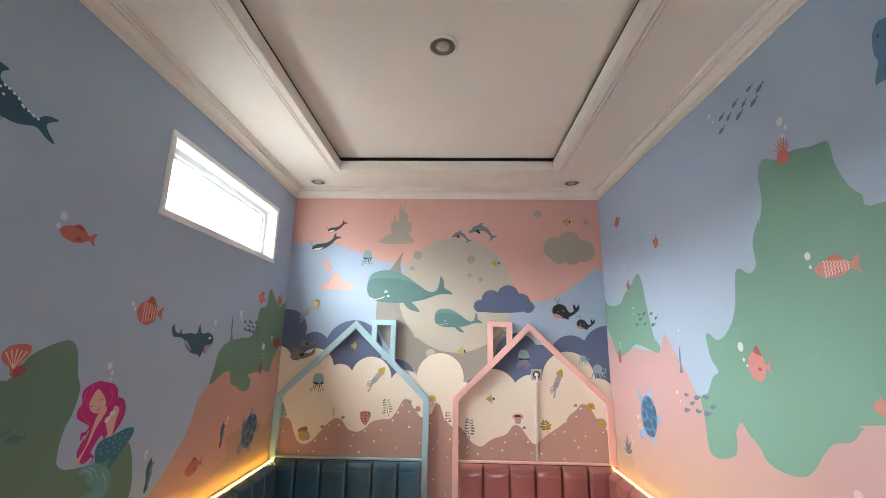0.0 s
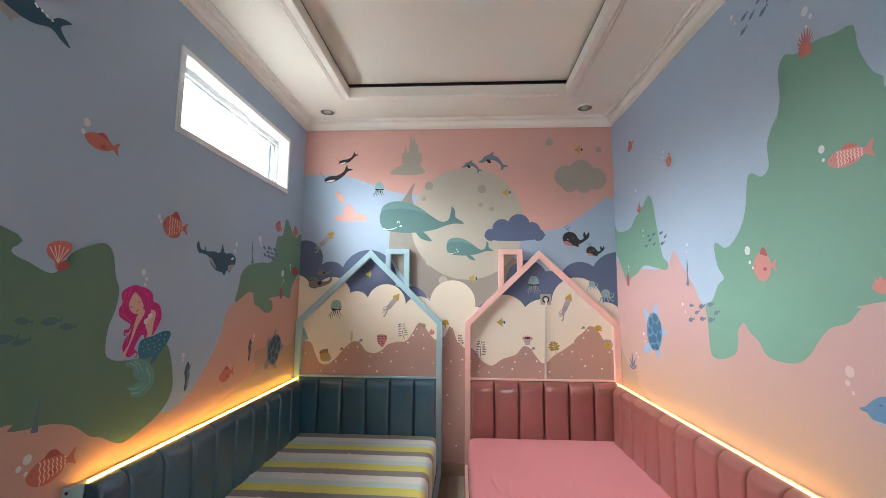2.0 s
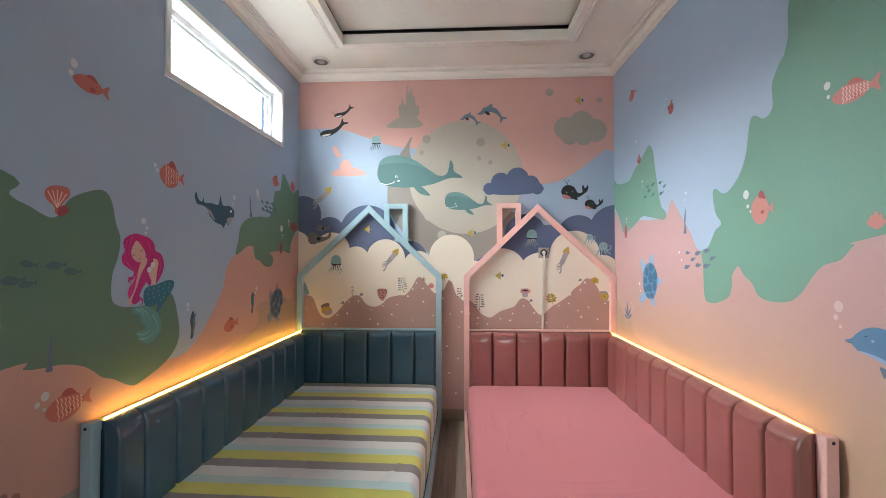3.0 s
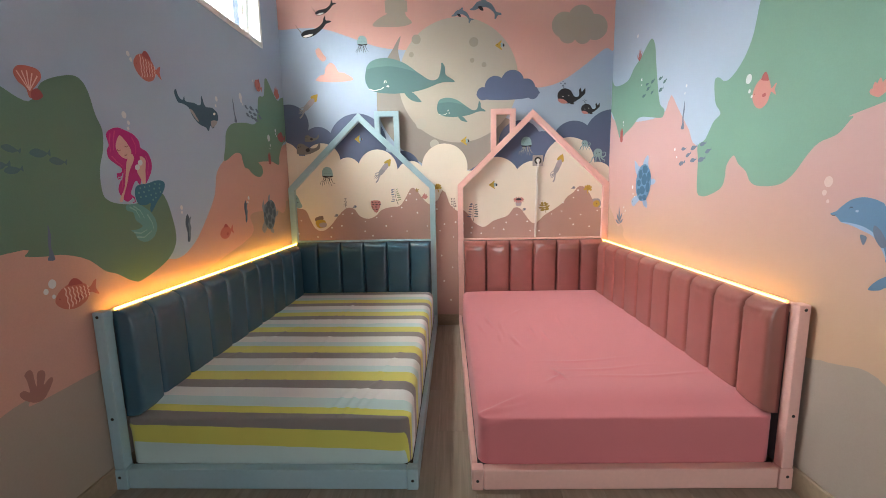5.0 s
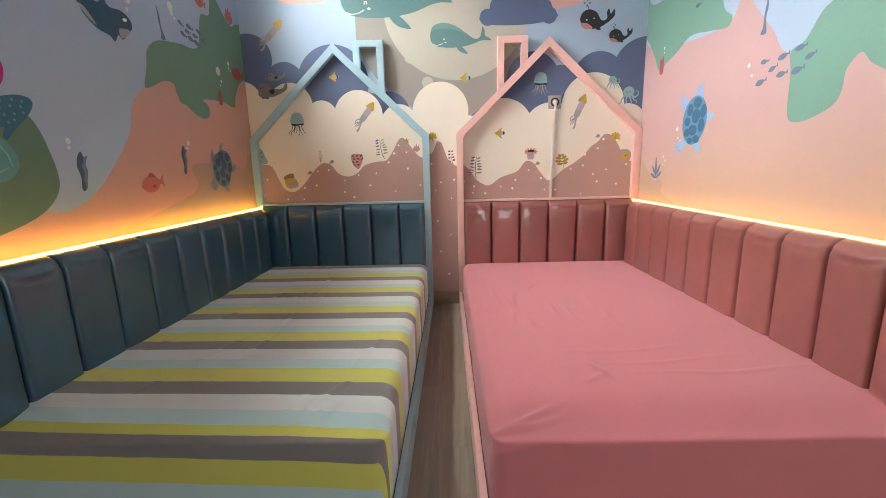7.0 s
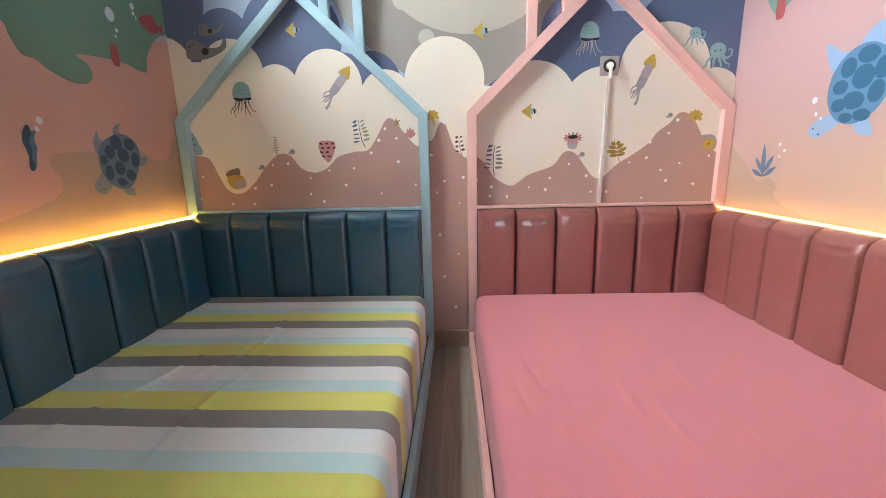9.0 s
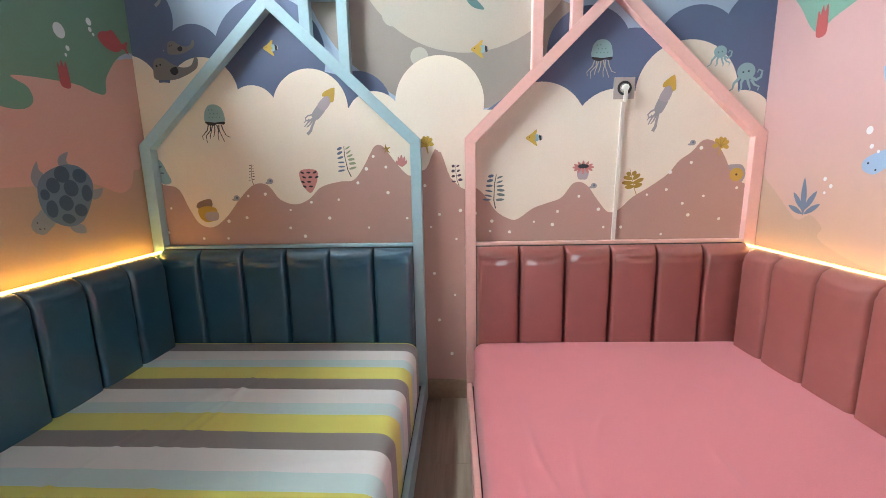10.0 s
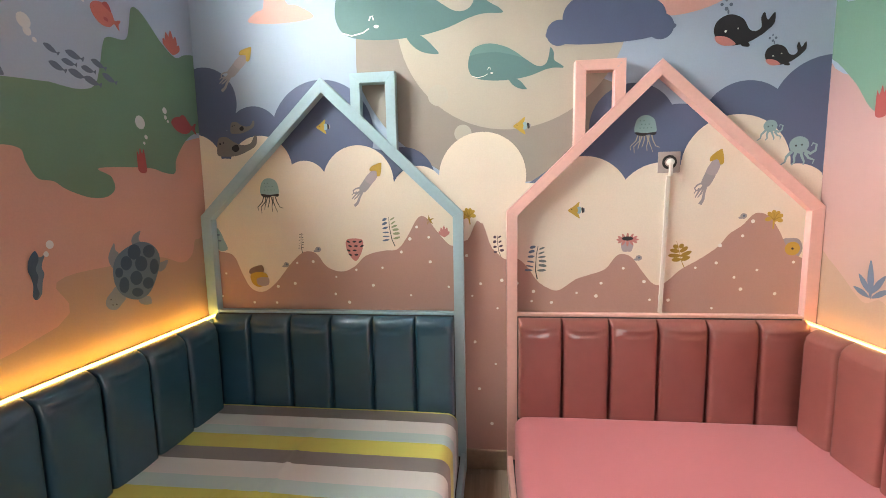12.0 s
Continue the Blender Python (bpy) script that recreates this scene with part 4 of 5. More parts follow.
def frond(wall, at, size, turn=0, ink="slate", leaves=5, width=0.26, second=None, fat=0.030):
    """A water plant: a thin bent stem with uneven narrow leaves in pairs."""
    stem = [stroke([(0.10, -0.5), (0.02, -0.26), (-0.02, 0.2), (0.0, 0.50)], 0.034, 0.016)]
    a, b = [], []
    for i in range(leaves):
        y = -0.26 + 0.68 * i / max(1, leaves - 1)
        w = width * (1 - 0.35 * i / leaves)
        k = math.sin(i * 5.3 + leaves)
        a.append(oval(-w * (0.66 + 0.08 * k), y + 0.02 * k, w * 0.42, fat * (1 + 0.3 * k), 188 + 14 * k, 10))
        b.append(oval(w * (0.62 - 0.1 * k), y + 0.03 - 0.02 * k, w * 0.44, fat * (1 - 0.25 * k), 14 + 16 * k, 10))
    figure(wall, "painted_water_plant", "leafy water plant painted on the wall", at, size, turn, False, [("stem", "bark", stem), ("leaf", ink, a), ("leaf", second or ink, b)])


def lobed_leaf(wall, at, size, turn=0):
    sh = [stroke([(0.06, -0.5), (0.02, -0.3), (0.0, 0.1), (-0.03, 0.5)], 0.03, 0.014)]
    for y, w, t in ((-0.20, 0.25, 8), (-0.04, 0.32, 14), (0.13, 0.25, 24), (0.27, 0.15, 36)):
        sh += [oval(w * 0.6 + 0.01, y + 0.02, w * 0.66, 0.078, t, 12), oval(-w * 0.6, y + 0.04, w * 0.66, 0.078, 180 - t, 12)]
    figure(wall, "painted_water_plant", "mustard lobed leaf painted on the wall", at, size, turn, False, [("leaf", "mustard", sh)])


def sprig(wall, at, size, ink, turn=0, n=5, fat=0.12, spread=130):
    """A branching coral or leaf tuft fanning upwards."""
    sh = []
    for i in range(n):
        a = radians(90 + (i - (n - 1) / 2) * spread / n)
        r = 0.85 - 0.25 * abs(i - (n - 1) / 2) / n
        sh.append(flow([(0.02, -0.42), (0.4 * r * math.cos(a) - fat * 0.6, -0.42 + 0.5 * r * math.sin(a)), (r * 0.62 * math.cos(a), -0.42 + r * math.sin(a)), (0.4 * r * math.cos(a) + fat * 0.6, -0.42 + 0.5 * r * math.sin(a))], 4))
    figure(wall, "painted_coral", "small branching coral painted on the wall", at, size, turn, False, [("branch", ink, sh)])


def tuft(wall, at, size, turn=0):
    """A clump of rounded mustard lobes on a short stalk, veined in brown."""
    lobes = [oval(0.30 * math.cos(a), 0.08 + 0.26 * math.sin(a), 0.17, 0.12, math.degrees(a), 12) for a in (radians(d) for d in (-20, 30, 65, 100, 140, 200))]
    veins = [stroke([(0, -0.05), (0.20 * math.cos(a), 0.08 + 0.22 * math.sin(a)), (0.34 * math.cos(a), 0.08 + 0.32 * math.sin(a))], 0.05, 0.02) for a in (radians(d) for d in (10, 60, 105, 160))]
    figure(wall, "painted_coral", "small mustard-yellow tufted coral painted on the wall", at, size, turn, False,
           [("lobes", "yellow", [oval(0, 0.06, 0.24, 0.2, 0, 16), *lobes, stroke([(0, 0), (0.03, -0.5)], 0.12, 0.06)]), ("vein", "mustard", veins)])


def reed(wall, at, size, turn=0, ink="slate"):
    figure(wall, "painted_seaweed", "dark wavy seaweed blade painted on the wall", at, size, turn, False, [("blade", ink, [flow([(0.0, 0.5), (0.06, 0.2), (0.03, -0.1), (0.09, -0.36), (0.10, -0.5), (-0.10, -0.48), (-0.04, -0.3), (-0.05, 0.0), (-0.02, 0.3)])])])


def tube(wall, at, size):
    figure(wall, "painted_sponge", "dark red tube sponge painted on the wall", at, size, 0, False, [("tube", "coral_deep", [flow([(-0.16, -0.5), (-0.20, 0.0), (-0.18, 0.3), (-0.10, 0.16), (-0.02, 0.42), (0.06, 0.2), (0.14, 0.40), (0.20, 0.1), (0.20, -0.5)])])])


# back wall: sky, moon and clouds
brush("back", "painted_sky", "pink", [flow([(-1.6, 3.2), (1.5, 3.2), (1.387, 2.46), (1.287, 2.421), (1.108, 2.282), (0.932, 2.168), (0.785, 2.123), (0.664, 2.129), (0.47, 2.213), (0.099, 2.335), (-0.279, 2.434), (-0.56, 2.466), (-0.715, 2.504), (-0.925, 2.581), (-1.11, 2.638), (-1.32, 2.65), (-1.503, 2.644), (-1.6, 2.72)])], 1, None, "salmon-pink painted evening sky")
brush("back", "painted_moon_shadow", "moon_grey", [flow([(-0.448, 2.563), (-0.521, 2.458), (-0.605, 2.329), (-0.661, 2.177), (-0.673, 2.052), (-0.661, 1.905), (-0.554, 1.713), (-0.403, 1.574), (-0.16, 1.439), (0.221, 1.446), (0.506, 1.589), (0.606, 1.778), (0.222, 1.965), (-0.322, 2.155), (-0.468, 2.407)])], 2, None, "grey crescent painted behind the moon")
brush("back", "painted_moon", "moon", [oval(0.04, 2.187, 0.517, 0.517, 0, 72)], 3, None, "large pale grey painted moon")
clouds("back", "painted_crater", "crater", [(-0.315, 2.535, 0.039), (-0.36, 2.413, 0.021), (0.176, 2.502, 0.039), (0.161, 2.354, 0.02), (0.263, 2.316, 0.021)], 3.9, "grey painted moon craters")
clouds("back", "painted_moonlet", "pale", [(-0.289, 1.837, 0.048), (-0.176, 1.66, 0.04)], 4, "pale painted discs beside the moon")
clouds("back", "painted_cloud", "mist", [(0.939, 2.618, 0.104), (1.078, 2.663, 0.11), (1.199, 2.594, 0.103), (0.973, 2.546, 0.077), (1.097, 2.534, 0.072)], 2.4, "grey-green painted cloud")
clouds("back", "painted_cloud", "mist", [(0.796, 2.945, 0.035), (1.239, 2.866, 0.026)], 2.4, "grey-green painted wisps")
brush("back", "painted_castle", "mist", [[(-0.571, 2.752), (-0.575, 2.849), (-0.549, 2.854), (-0.545, 2.941), (-0.523, 2.855), (-0.508, 2.86), (-0.501, 2.977), (-0.493, 3.046), (-0.48, 2.969), (-0.47, 2.969), (-0.459, 3.029), (-0.443, 2.942), (-0.424, 2.936), (-0.414, 2.85), (-0.385, 2.844), (-0.383, 2.759), (-0.411, 2.753), (-0.428, 2.801), (-0.46, 2.828), (-0.496, 2.812), (-0.514, 2.753)]], 3, None, "grey painted castle with spires")
brush("back", "painted_cloud", "mist", [flow([(-0.683, 2.653), (-0.634, 2.707), (-0.558, 2.747), (-0.516, 2.801), (-0.46, 2.828), (-0.417, 2.788), (-0.395, 2.726), (-0.349, 2.668), (-0.438, 2.642), (-0.567, 2.641)])], 2.5, None, "pale painted mist under the castle")
brush("back", "painted_cloud", "pink", [flow([(-1.196, 2.217), (-1.16, 2.26), (-1.123, 2.273), (-1.109, 2.325), (-1.065, 2.364), (-1.025, 2.338), (-0.997, 2.287), (-0.945, 2.275), (-0.873, 2.22), (-1.029, 2.203)])], 2, None, "small pink painted cloud")
brush("back", "painted_cloud", "pink", [flow([(-1.189, 2.466), (-1.156, 2.485), (-1.127, 2.441), (-1.099, 2.402), (-1.13, 2.376), (-1.172, 2.414)])], 2, None, "small pink painted cloud")
clouds("back", "painted_cloud", "navy", [(0.255, 2.077, 0.055), (0.358, 2.133, 0.089), (0.508, 2.169, 0.099), (0.624, 2.116, 0.079), (0.681, 2.077, 0.054)], 5, "navy-blue painted cloud", [flow([(0.203, 2.082), (0.223, 2.043), (0.32, 2.024), (0.466, 2.021), (0.612, 2.03), (0.71, 2.053), (0.74, 2.083), (0.614, 2.116), (0.321, 2.113)])])
clouds("back", "painted_cloud_bank", "navy", [(-1.46, 1.853, 0.172), (-1.21, 1.687, 0.142), (-0.859, 1.678, 0.258), (-0.468, 1.45, 0.158), (0.576, 1.663, 0.185), (0.771, 1.567, 0.184), (1.043, 1.65, 0.185), (1.371, 1.687, 0.236)], 5, "bank of navy-blue painted clouds", [[(-1.499, 1.769), (-1.268, 1.689), (-1.03, 1.682), (-0.667, 1.623), (-0.462, 1.569), (-0.261, 1.39), (0.101, 1.407), (0.352, 1.573), (0.642, 1.708), (0.89, 1.607), (1.075, 1.695), (1.401, 1.732), (1.455, 1.256), (-1.563, 1.312)]])
clouds("back", "painted_cloud_bank", "cream", [(-1.37, 1.454, 0.128), (-1.534, 1.558, 0.147), (-1.185, 1.522, 0.165), (-0.959, 1.44, 0.119), (-0.689, 1.447, 0.177), (-0.392, 1.387, 0.131), (-0.089, 1.461, 0.203), (0.369, 1.327, 0.212), (0.712, 1.295, 0.207), (1.009, 1.473, 0.223), (1.257, 1.339, 0.141)], 6, "bank of cream painted clouds", [[(-1.553, 1.479), (-0.312, 1.441), (1.465, 1.378), (1.529, 0.819), (-1.643, 0.846)]])
brush("back", "painted_hill", "hill", [flow([(-1.6, 1.15), (-1.438, 1.114), (-1.364, 1.091), (-1.323, 0.998), (-1.28, 0.922), (-1.213, 0.904), (-1.139, 0.954), (-1.061, 1.045), (-0.988, 1.107), (-0.921, 1.101), (-0.868, 1.034), (-0.794, 1.009), (-0.725, 1.033), (-0.663, 1.089), (-0.571, 1.113), (-0.504, 1.12), (-0.452, 1.183), (-0.4, 1.27), (-0.359, 1.272), (-0.313, 1.213), (-0.258, 1.148), (-0.223, 1.136), (-0.161, 1.163), (-0.088, 1.173), (-0.05, 0), (-1.6, 0)])], 7, None, "dusty-brown painted sea hills with white specks")
brush("back", "painted_hill", "hill", [flow([(-0.1, 0), (-0.109, 1.175), (-0.043, 1.12), (0.016, 1.069), (0.074, 1.072), (0.125, 1.025), (0.167, 0.965), (0.218, 0.93), (0.268, 0.921), (0.343, 0.972), (0.401, 0.993), (0.475, 1.021), (0.53, 1.087), (0.588, 1.078), (0.64, 1.01), (0.692, 0.951), (0.741, 0.959), (0.803, 1.017), (0.881, 1.065), (0.958, 1.122), (1.002, 1.178), (1.055, 1.217), (1.105, 1.269), (1.162, 1.255), (1.207, 1.19), (1.245, 1.117), (1.313, 1.067), (1.4, 1.063), (1.5, 1.05), (1.5, 0)])], 7.08, None, "dusty-brown painted sea hills with white specks")
specks = [(-1.413, 0.999), (-1.267, 0.848), (-1.132, 0.932), (-1.144, 0.847), (-1.04, 0.948), (-1.023, 1.053), (-0.938, 1.06), (-0.821, 0.982), (-0.828, 0.895), (-0.758, 0.853), (-0.716, 1.018), (-0.632, 0.94), (-0.582, 1.028), (-0.485, 1.106), (-0.442, 0.891), (-0.406, 1.227), (-0.441, 1.17), (-0.348, 1.177), (-0.343, 1.057), (-0.255, 0.934), (-0.166, 1.087), (-0.141, 0.89), (-1.442, 0.88)]
specks += [(0.001, 0.967), (0.074, 0.953), (0.15, 0.914), (0.142, 0.866), (0.234, 0.861), (0.349, 0.908), (0.459, 0.955), (0.437, 0.894), (0.556, 1.025), (0.649, 0.963), (0.676, 0.878), (0.757, 0.877), (0.868, 1.027), (0.955, 1.049), (0.967, 1.128), (1.033, 0.984), (1.063, 0.93), (1.126, 1.017), (1.205, 0.91), (0.945, 0.841), (1.058, 1.17), (1.097, 1.234), (1.272, 1.052)]
specks += [(-0.11, 0.42), (-0.03, 0.55), (-0.13, 0.66), (-0.02, 0.83), (-0.10, 0.95), (-0.05, 0.24)]
brush("back", "painted_specks", "white", [oval(u, v, 0.0055 + 0.0035 * ((k * 31) % 7) / 7, n=12) for k, (u, v) in enumerate(specks)], 8, None, "white painted specks on the hills")
# back wall: creatures and plants
whale("back", (-0.385, 2.2), 0.754, -2)
whale("back", (0.061, 1.944), 0.413, -3)
baby_whale("back", (1.004, 2.042), 0.259, 1)
baby_whale("back", (1.175, 1.933), 0.174, 4)
narwhal("back", (-1.09, 2.798), 0.213, 7)
narwhal("back", (-1.187, 2.641), 0.303, 6)
leaping_dolphin("back", (0.082, 2.726), 0.187, -6)
leaping_dolphin("back", (0.278, 2.78), 0.264, -5)
angel_fish("back", (-0.851, 1.716), 0.069)
angel_fish("back", (0.094, 1.683), 0.078)
angel_fish("back", (0.342, 1.295), 0.075)
angel_fish("back", (0.399, 2.47), 0.08)
angel_fish("back", (1.058, 2.867), 0.081)
jellyfish("back", (-1.146, 1.404), 0.168)
jellyfish("back", (-0.779, 2.512), 0.145)
jellyfish("back", (0.633, 1.637), 0.158, "mist")
squid("back", (-0.648, 1.437), 0.239, 51)
squid("back", (0.906, 1.431), 0.244, 67)
squid("back", (-1.285, 2.008), 0.25, 45)
octopus("back", (1.142, 1.628), 0.111)
octopus("back", (1.26, 1.539), 0.156)
seal("back", (-1.268, 1.73), 0.135, 3)
seal("back", (-1.305, 1.639), 0.225, 2)
frond("back", (-0.536, 1.205), 0.144, 5, "slate", 6, 0.30, "weed", 0.036)
frond("back", (0.161, 1.054), 0.158, -7, "slate", 6, 0.30, "leaf_grey", 0.036)
frond("back", (-0.996, 1.153), 0.098, -6, "bark", 6, 0.15, None, 0.018)
frond("back", (-0.016, 1.132), 0.100, 3, "plum", 4, 0.24, None, 0.055)
lobed_leaf("back", (0.8, 1.088), 0.126, 12)
tuft("back", (-0.155, 1.275), 0.080, 8)
tuft("back", (1.182, 1.241), 0.082, -6)
sprig("back", (-0.273, 1.204), 0.067, "rose", 0, 5, 0.2)
figure("back", "painted_starfish", "small mustard starfish painted on the wall", (-0.343, 1.258), 0.052, 8, False, [("arms", "mustard", [[(r * math.cos(a), r * math.sin(a)) for a, r in ((math.pi * (i / 5 + 0.5), (0.5, 0.16)[i % 2]) for i in range(10))]])])
figure("back", "painted_sponge", "pink strawberry-shaped sponge painted on the wall", (-0.72, 1.117), 0.109, 0, False, [("body", "rose", [flow([(-0.34, 0.48), (0.34, 0.48), (0.38, 0.1), (0.22, -0.3), (0.04, -0.5), (-0.16, -0.36), (-0.38, 0.05)])]), ("spot", "black", [oval(-0.28 + 0.28 * i + 0.07 * (j % 2), 0.38 - 0.2 * j, 0.095, 0.042, 24 * (i - 1), 8) for j in range(4) for i in range(3 if j < 2 else 2)])])
figure("back", "painted_anemone", "pink anemone pot painted on the wall", (0.571, 1.145), 0.097, 0, False, [("pot", "lilac", [flow([(-0.26, 0.0), (0.24, 0.0), (0.20, -0.40), (0.0, -0.44), (-0.22, -0.40)])]), ("petal", "rose", [oval(0.34 * math.cos(a), 0.13 + 0.15 * math.sin(a), 0.17, 0.06, math.degrees(a), 10) for a in (i * math.pi / 6 for i in range(12))]), ("mouth", "black", [oval(0, 0.18, 0.26, 0.10)])])
figure("back", "painted_shell", "grey-blue shell with a yellow heart painted on the wall", (1.254, 1.112), 0.101, 0, False, [("rim", "grey", [flow([(-0.5, 0.05), (-0.34, 0.40), (0.0, 0.46), (0.34, 0.40), (0.5, 0.0), (0.30, -0.42), (-0.1, -0.48), (-0.42, -0.34)])]), ("heart", "yellow", [oval(0.1, 0.0, 0.30)]), ("eye", "black", [oval(0.1, 0.0, 0.05)])])
figure("back", "painted_chest", "small open treasure chest painted on the wall", (-1.233, 0.98), 0.103, 0, False, [("lid", "brown", [flow([(-0.5, 0.2), (-0.40, 0.44), (0.1, 0.60), (0.26, 0.50), (0.22, 0.22), (-0.2, 0.12)])]), ("gold", "yellow", [flow([(-0.44, 0.12), (0.0, 0.26), (0.42, 0.14), (0.44, -0.3), (0.0, -0.5), (-0.36, -0.32)])]), ("box", "lilac", [flow([(-0.10, -0.06), (0.48, -0.02), (0.46, -0.40), (-0.06, -0.40)], 3)])])
figure("back", "painted_snail", "tiny grey-blue snail painted on the wall", (-1.085, 1.042), 0.039, 0, False, [("shell", "grey", [oval(0.1, 0.05, 0.38, 0.34), oval(-0.2, -0.15, 0.3, 0.14)]), ("spiral", "slate", [oval(0.14, 0.08, 0.14)])])
figure("back", "painted_snail", "tiny grey-blue snail painted on the wall", (-0.913, 1.119), 0.04, 0, False, [("shell", "grey", [oval(0.1, 0.05, 0.38, 0.34), oval(-0.2, -0.15, 0.3, 0.14)]), ("spiral", "slate", [oval(0.14, 0.08, 0.14)])])
figure("back", "painted_snail", "tiny grey-blue snail painted on the wall", (0.619, 1.071), 0.037, 0, False, [("shell", "grey", [oval(0.1, 0.05, 0.38, 0.34), oval(-0.2, -0.15, 0.3, 0.14)]), ("spiral", "slate", [oval(0.14, 0.08, 0.14)])])
figure("back", "painted_snail", "tiny grey-blue snail painted on the wall", (1.054, 1.256), 0.036, 0, False, [("shell", "grey", [oval(0.1, 0.05, 0.38, 0.34), oval(-0.2, -0.15, 0.3, 0.14)]), ("spiral", "slate", [oval(0.14, 0.08, 0.14)])])
figure("back", "painted_fish", "pale blue fish painted on the wall", (-1.441, 1.188), 0.137, 0, False, [("body", "aqua", [flow([(-0.12, 0.34), (0.06, 0.26), (0.22, -0.1), (0.34, -0.46), (0.0, -0.5), (-0.14, 0.0)])]), ("mark", "slate", [oval(0.0, 0.08, 0.07, 0.03), oval(0.05, -0.14, 0.07, 0.03), oval(-0.14, 0.42, 0.08, 0.08)])])
# left wall: sea bed
brush("left", "painted_sea_bed", "salmon", [flow([(3.75, 1.55), (3.696, 1.689), (3.236, 1.553), (2.773, 1.56), (2.632, 1.48), (2.532, 1.393), (2.482, 1.252), (2.37, 1.112), (2.244, 0.991), (2.099, 0.926), (1.936, 0.954), (1.767, 1.009), (1.445, 1.098), (0.6, 1.12), (0, 1.12), (0, 0), (3.75, 0)])], 1, None, "salmon-pink painted sea bed")
brush("left", "painted_sea_bed", "tan", [flow([(3.7, 1.28), (3.62, 1.192), (3.579, 1.182), (3.551, 1.115), (3.481, 1.084), (3.345, 1.128), (3.126, 1.124), (2.913, 1.099), (2.9, 0.95), (2.2, 0.75), (3.7, 0.7)])], 1.8, None, "tan painted sand")
brush("left", "painted_sand", "sand", [flow([(-0.6, 0.46), (0.6, 0.44), (1.185, 0.567), (1.235, 0.546), (1.292, 0.544), (1.378, 0.545), (1.499, 0.546), (1.75, 0.52), (1.9, 0), (-0.6, 0)])], 2.2, None, "grey-brown painted sand")
brush("left", "painted_reef", "moss", [flow([(0.3, 1.95), (1.202, 1.752), (1.249, 1.668), (1.31, 1.636), (1.402, 1.602), (1.459, 1.678), (1.535, 1.72), (1.609, 1.738), (1.651, 1.7), (1.676, 1.603), (1.7, 1.543), (1.691, 1.462), (1.663, 1.384), (1.657, 1.306), (1.672, 1.256), (1.739, 1.231), (1.858, 1.232), (1.942, 1.3), (2.024, 1.269), (2.069, 1.169), (2.086, 1.024), (1.999, 0.928), (1.828, 0.869), (1.764, 0.873), (1.676, 0.926), (1.62, 0.95), (1.544, 1.012), (1.449, 1.047), (1.365, 1.054), (1.305, 1.064), (1.248, 1.084), (0.5, 0.98), (0.3, 1)])], 3, None, "dark green painted reef")
brush("left", "painted_reef", "fern", [flow([(2.973, 1.765), (3.063, 1.767), (3.129, 1.796), (3.158, 1.87), (3.182, 1.963), (3.207, 1.997), (3.283, 2.015), (3.308, 2.074), (3.327, 2.153), (3.364, 2.162), (3.411, 2.128), (3.476, 2.07), (3.551, 2.034), (3.619, 2.068), (3.699, 2.071), (3.75, 1.92), (3.75, 1.6), (3.691, 1.706), (3.594, 1.678), (3.506, 1.573), (3.487, 1.502), (3.427, 1.498), (3.337, 1.513), (3.113, 1.495), (3.158, 1.466), (3.17, 1.422), (3.135, 1.389), (3.067, 1.384), (2.986, 1.41), (2.944, 1.437), (2.894, 1.445), (2.866, 1.496), (2.852, 1.535), (2.775, 1.534), (2.633, 1.474), (2.66, 1.573), (2.687, 1.667), (2.779, 1.731), (2.955, 1.763)])], 3, None, "green painted reef")
# left wall: creatures and plants
thing = brush("left", "painted_whale", "deep", [flow([(0.62, 3), (1.093, 2.628), (1.129, 2.65), (1.163, 2.645), (1.146, 2.624), (1.149, 2.596), (1.195, 2.577), (1.247, 2.545), (1.28, 2.528), (1.317, 2.559), (1.364, 2.565), (1.324, 2.524), (1.367, 2.471), (1.333, 2.476), (1.289, 2.498), (1.231, 2.478), (1.182, 2.475), (1.129, 2.487), (0.72, 2.68), (0.55, 2.8)])], 5, None, "large dark blue spotted whale painted on the wall")
brush("left", "belly", "grey", [flow([(1.114, 2.515), (1.129, 2.487), (1.183, 2.473), (1.166, 2.452), (1.136, 2.451), (0.85, 2.62), (0.85, 2.72)])], 5.75, thing)
brush("left", "spots", "white", [oval(u, v, 0.005, n=8) for u, v in [(1.164, 2.585), (1.178, 2.581), (1.196, 2.574), (1.214, 2.565), (1.229, 2.55), (1.253, 2.541), (1.272, 2.536), (1.151, 2.573), (1.13, 2.59), (1.235, 2.545), (1.291, 2.53), (1.166, 2.552)]], 6.6, thing)
fish("left", (1.546, 2.156), 0.167, -1, False, "coral", "coral_deep", 0, 0.2)
fish("left", (2.018, 1.877), 0.183, 0, False, "coral", "coral_deep", 5, 0.34)
fish("left", (3.205, 2.071), 0.124, -13, False, "coral", "coral_deep", 0, 0.34)
fish("left", (2.582, 1.015), 0.164, 8, False, "coral", "coral_deep", 0, 0.25)
fish("left", (1.477, 0.886), 0.188, 5, False, "coral", "coral_deep", 6, 0.27)
fish("left", (3.57, 1.728), 0.16, -2, False, "coral_deep", "coral_deep", 0, 0.24)
orca("left", (2.399, 1.753), 0.408, -3)
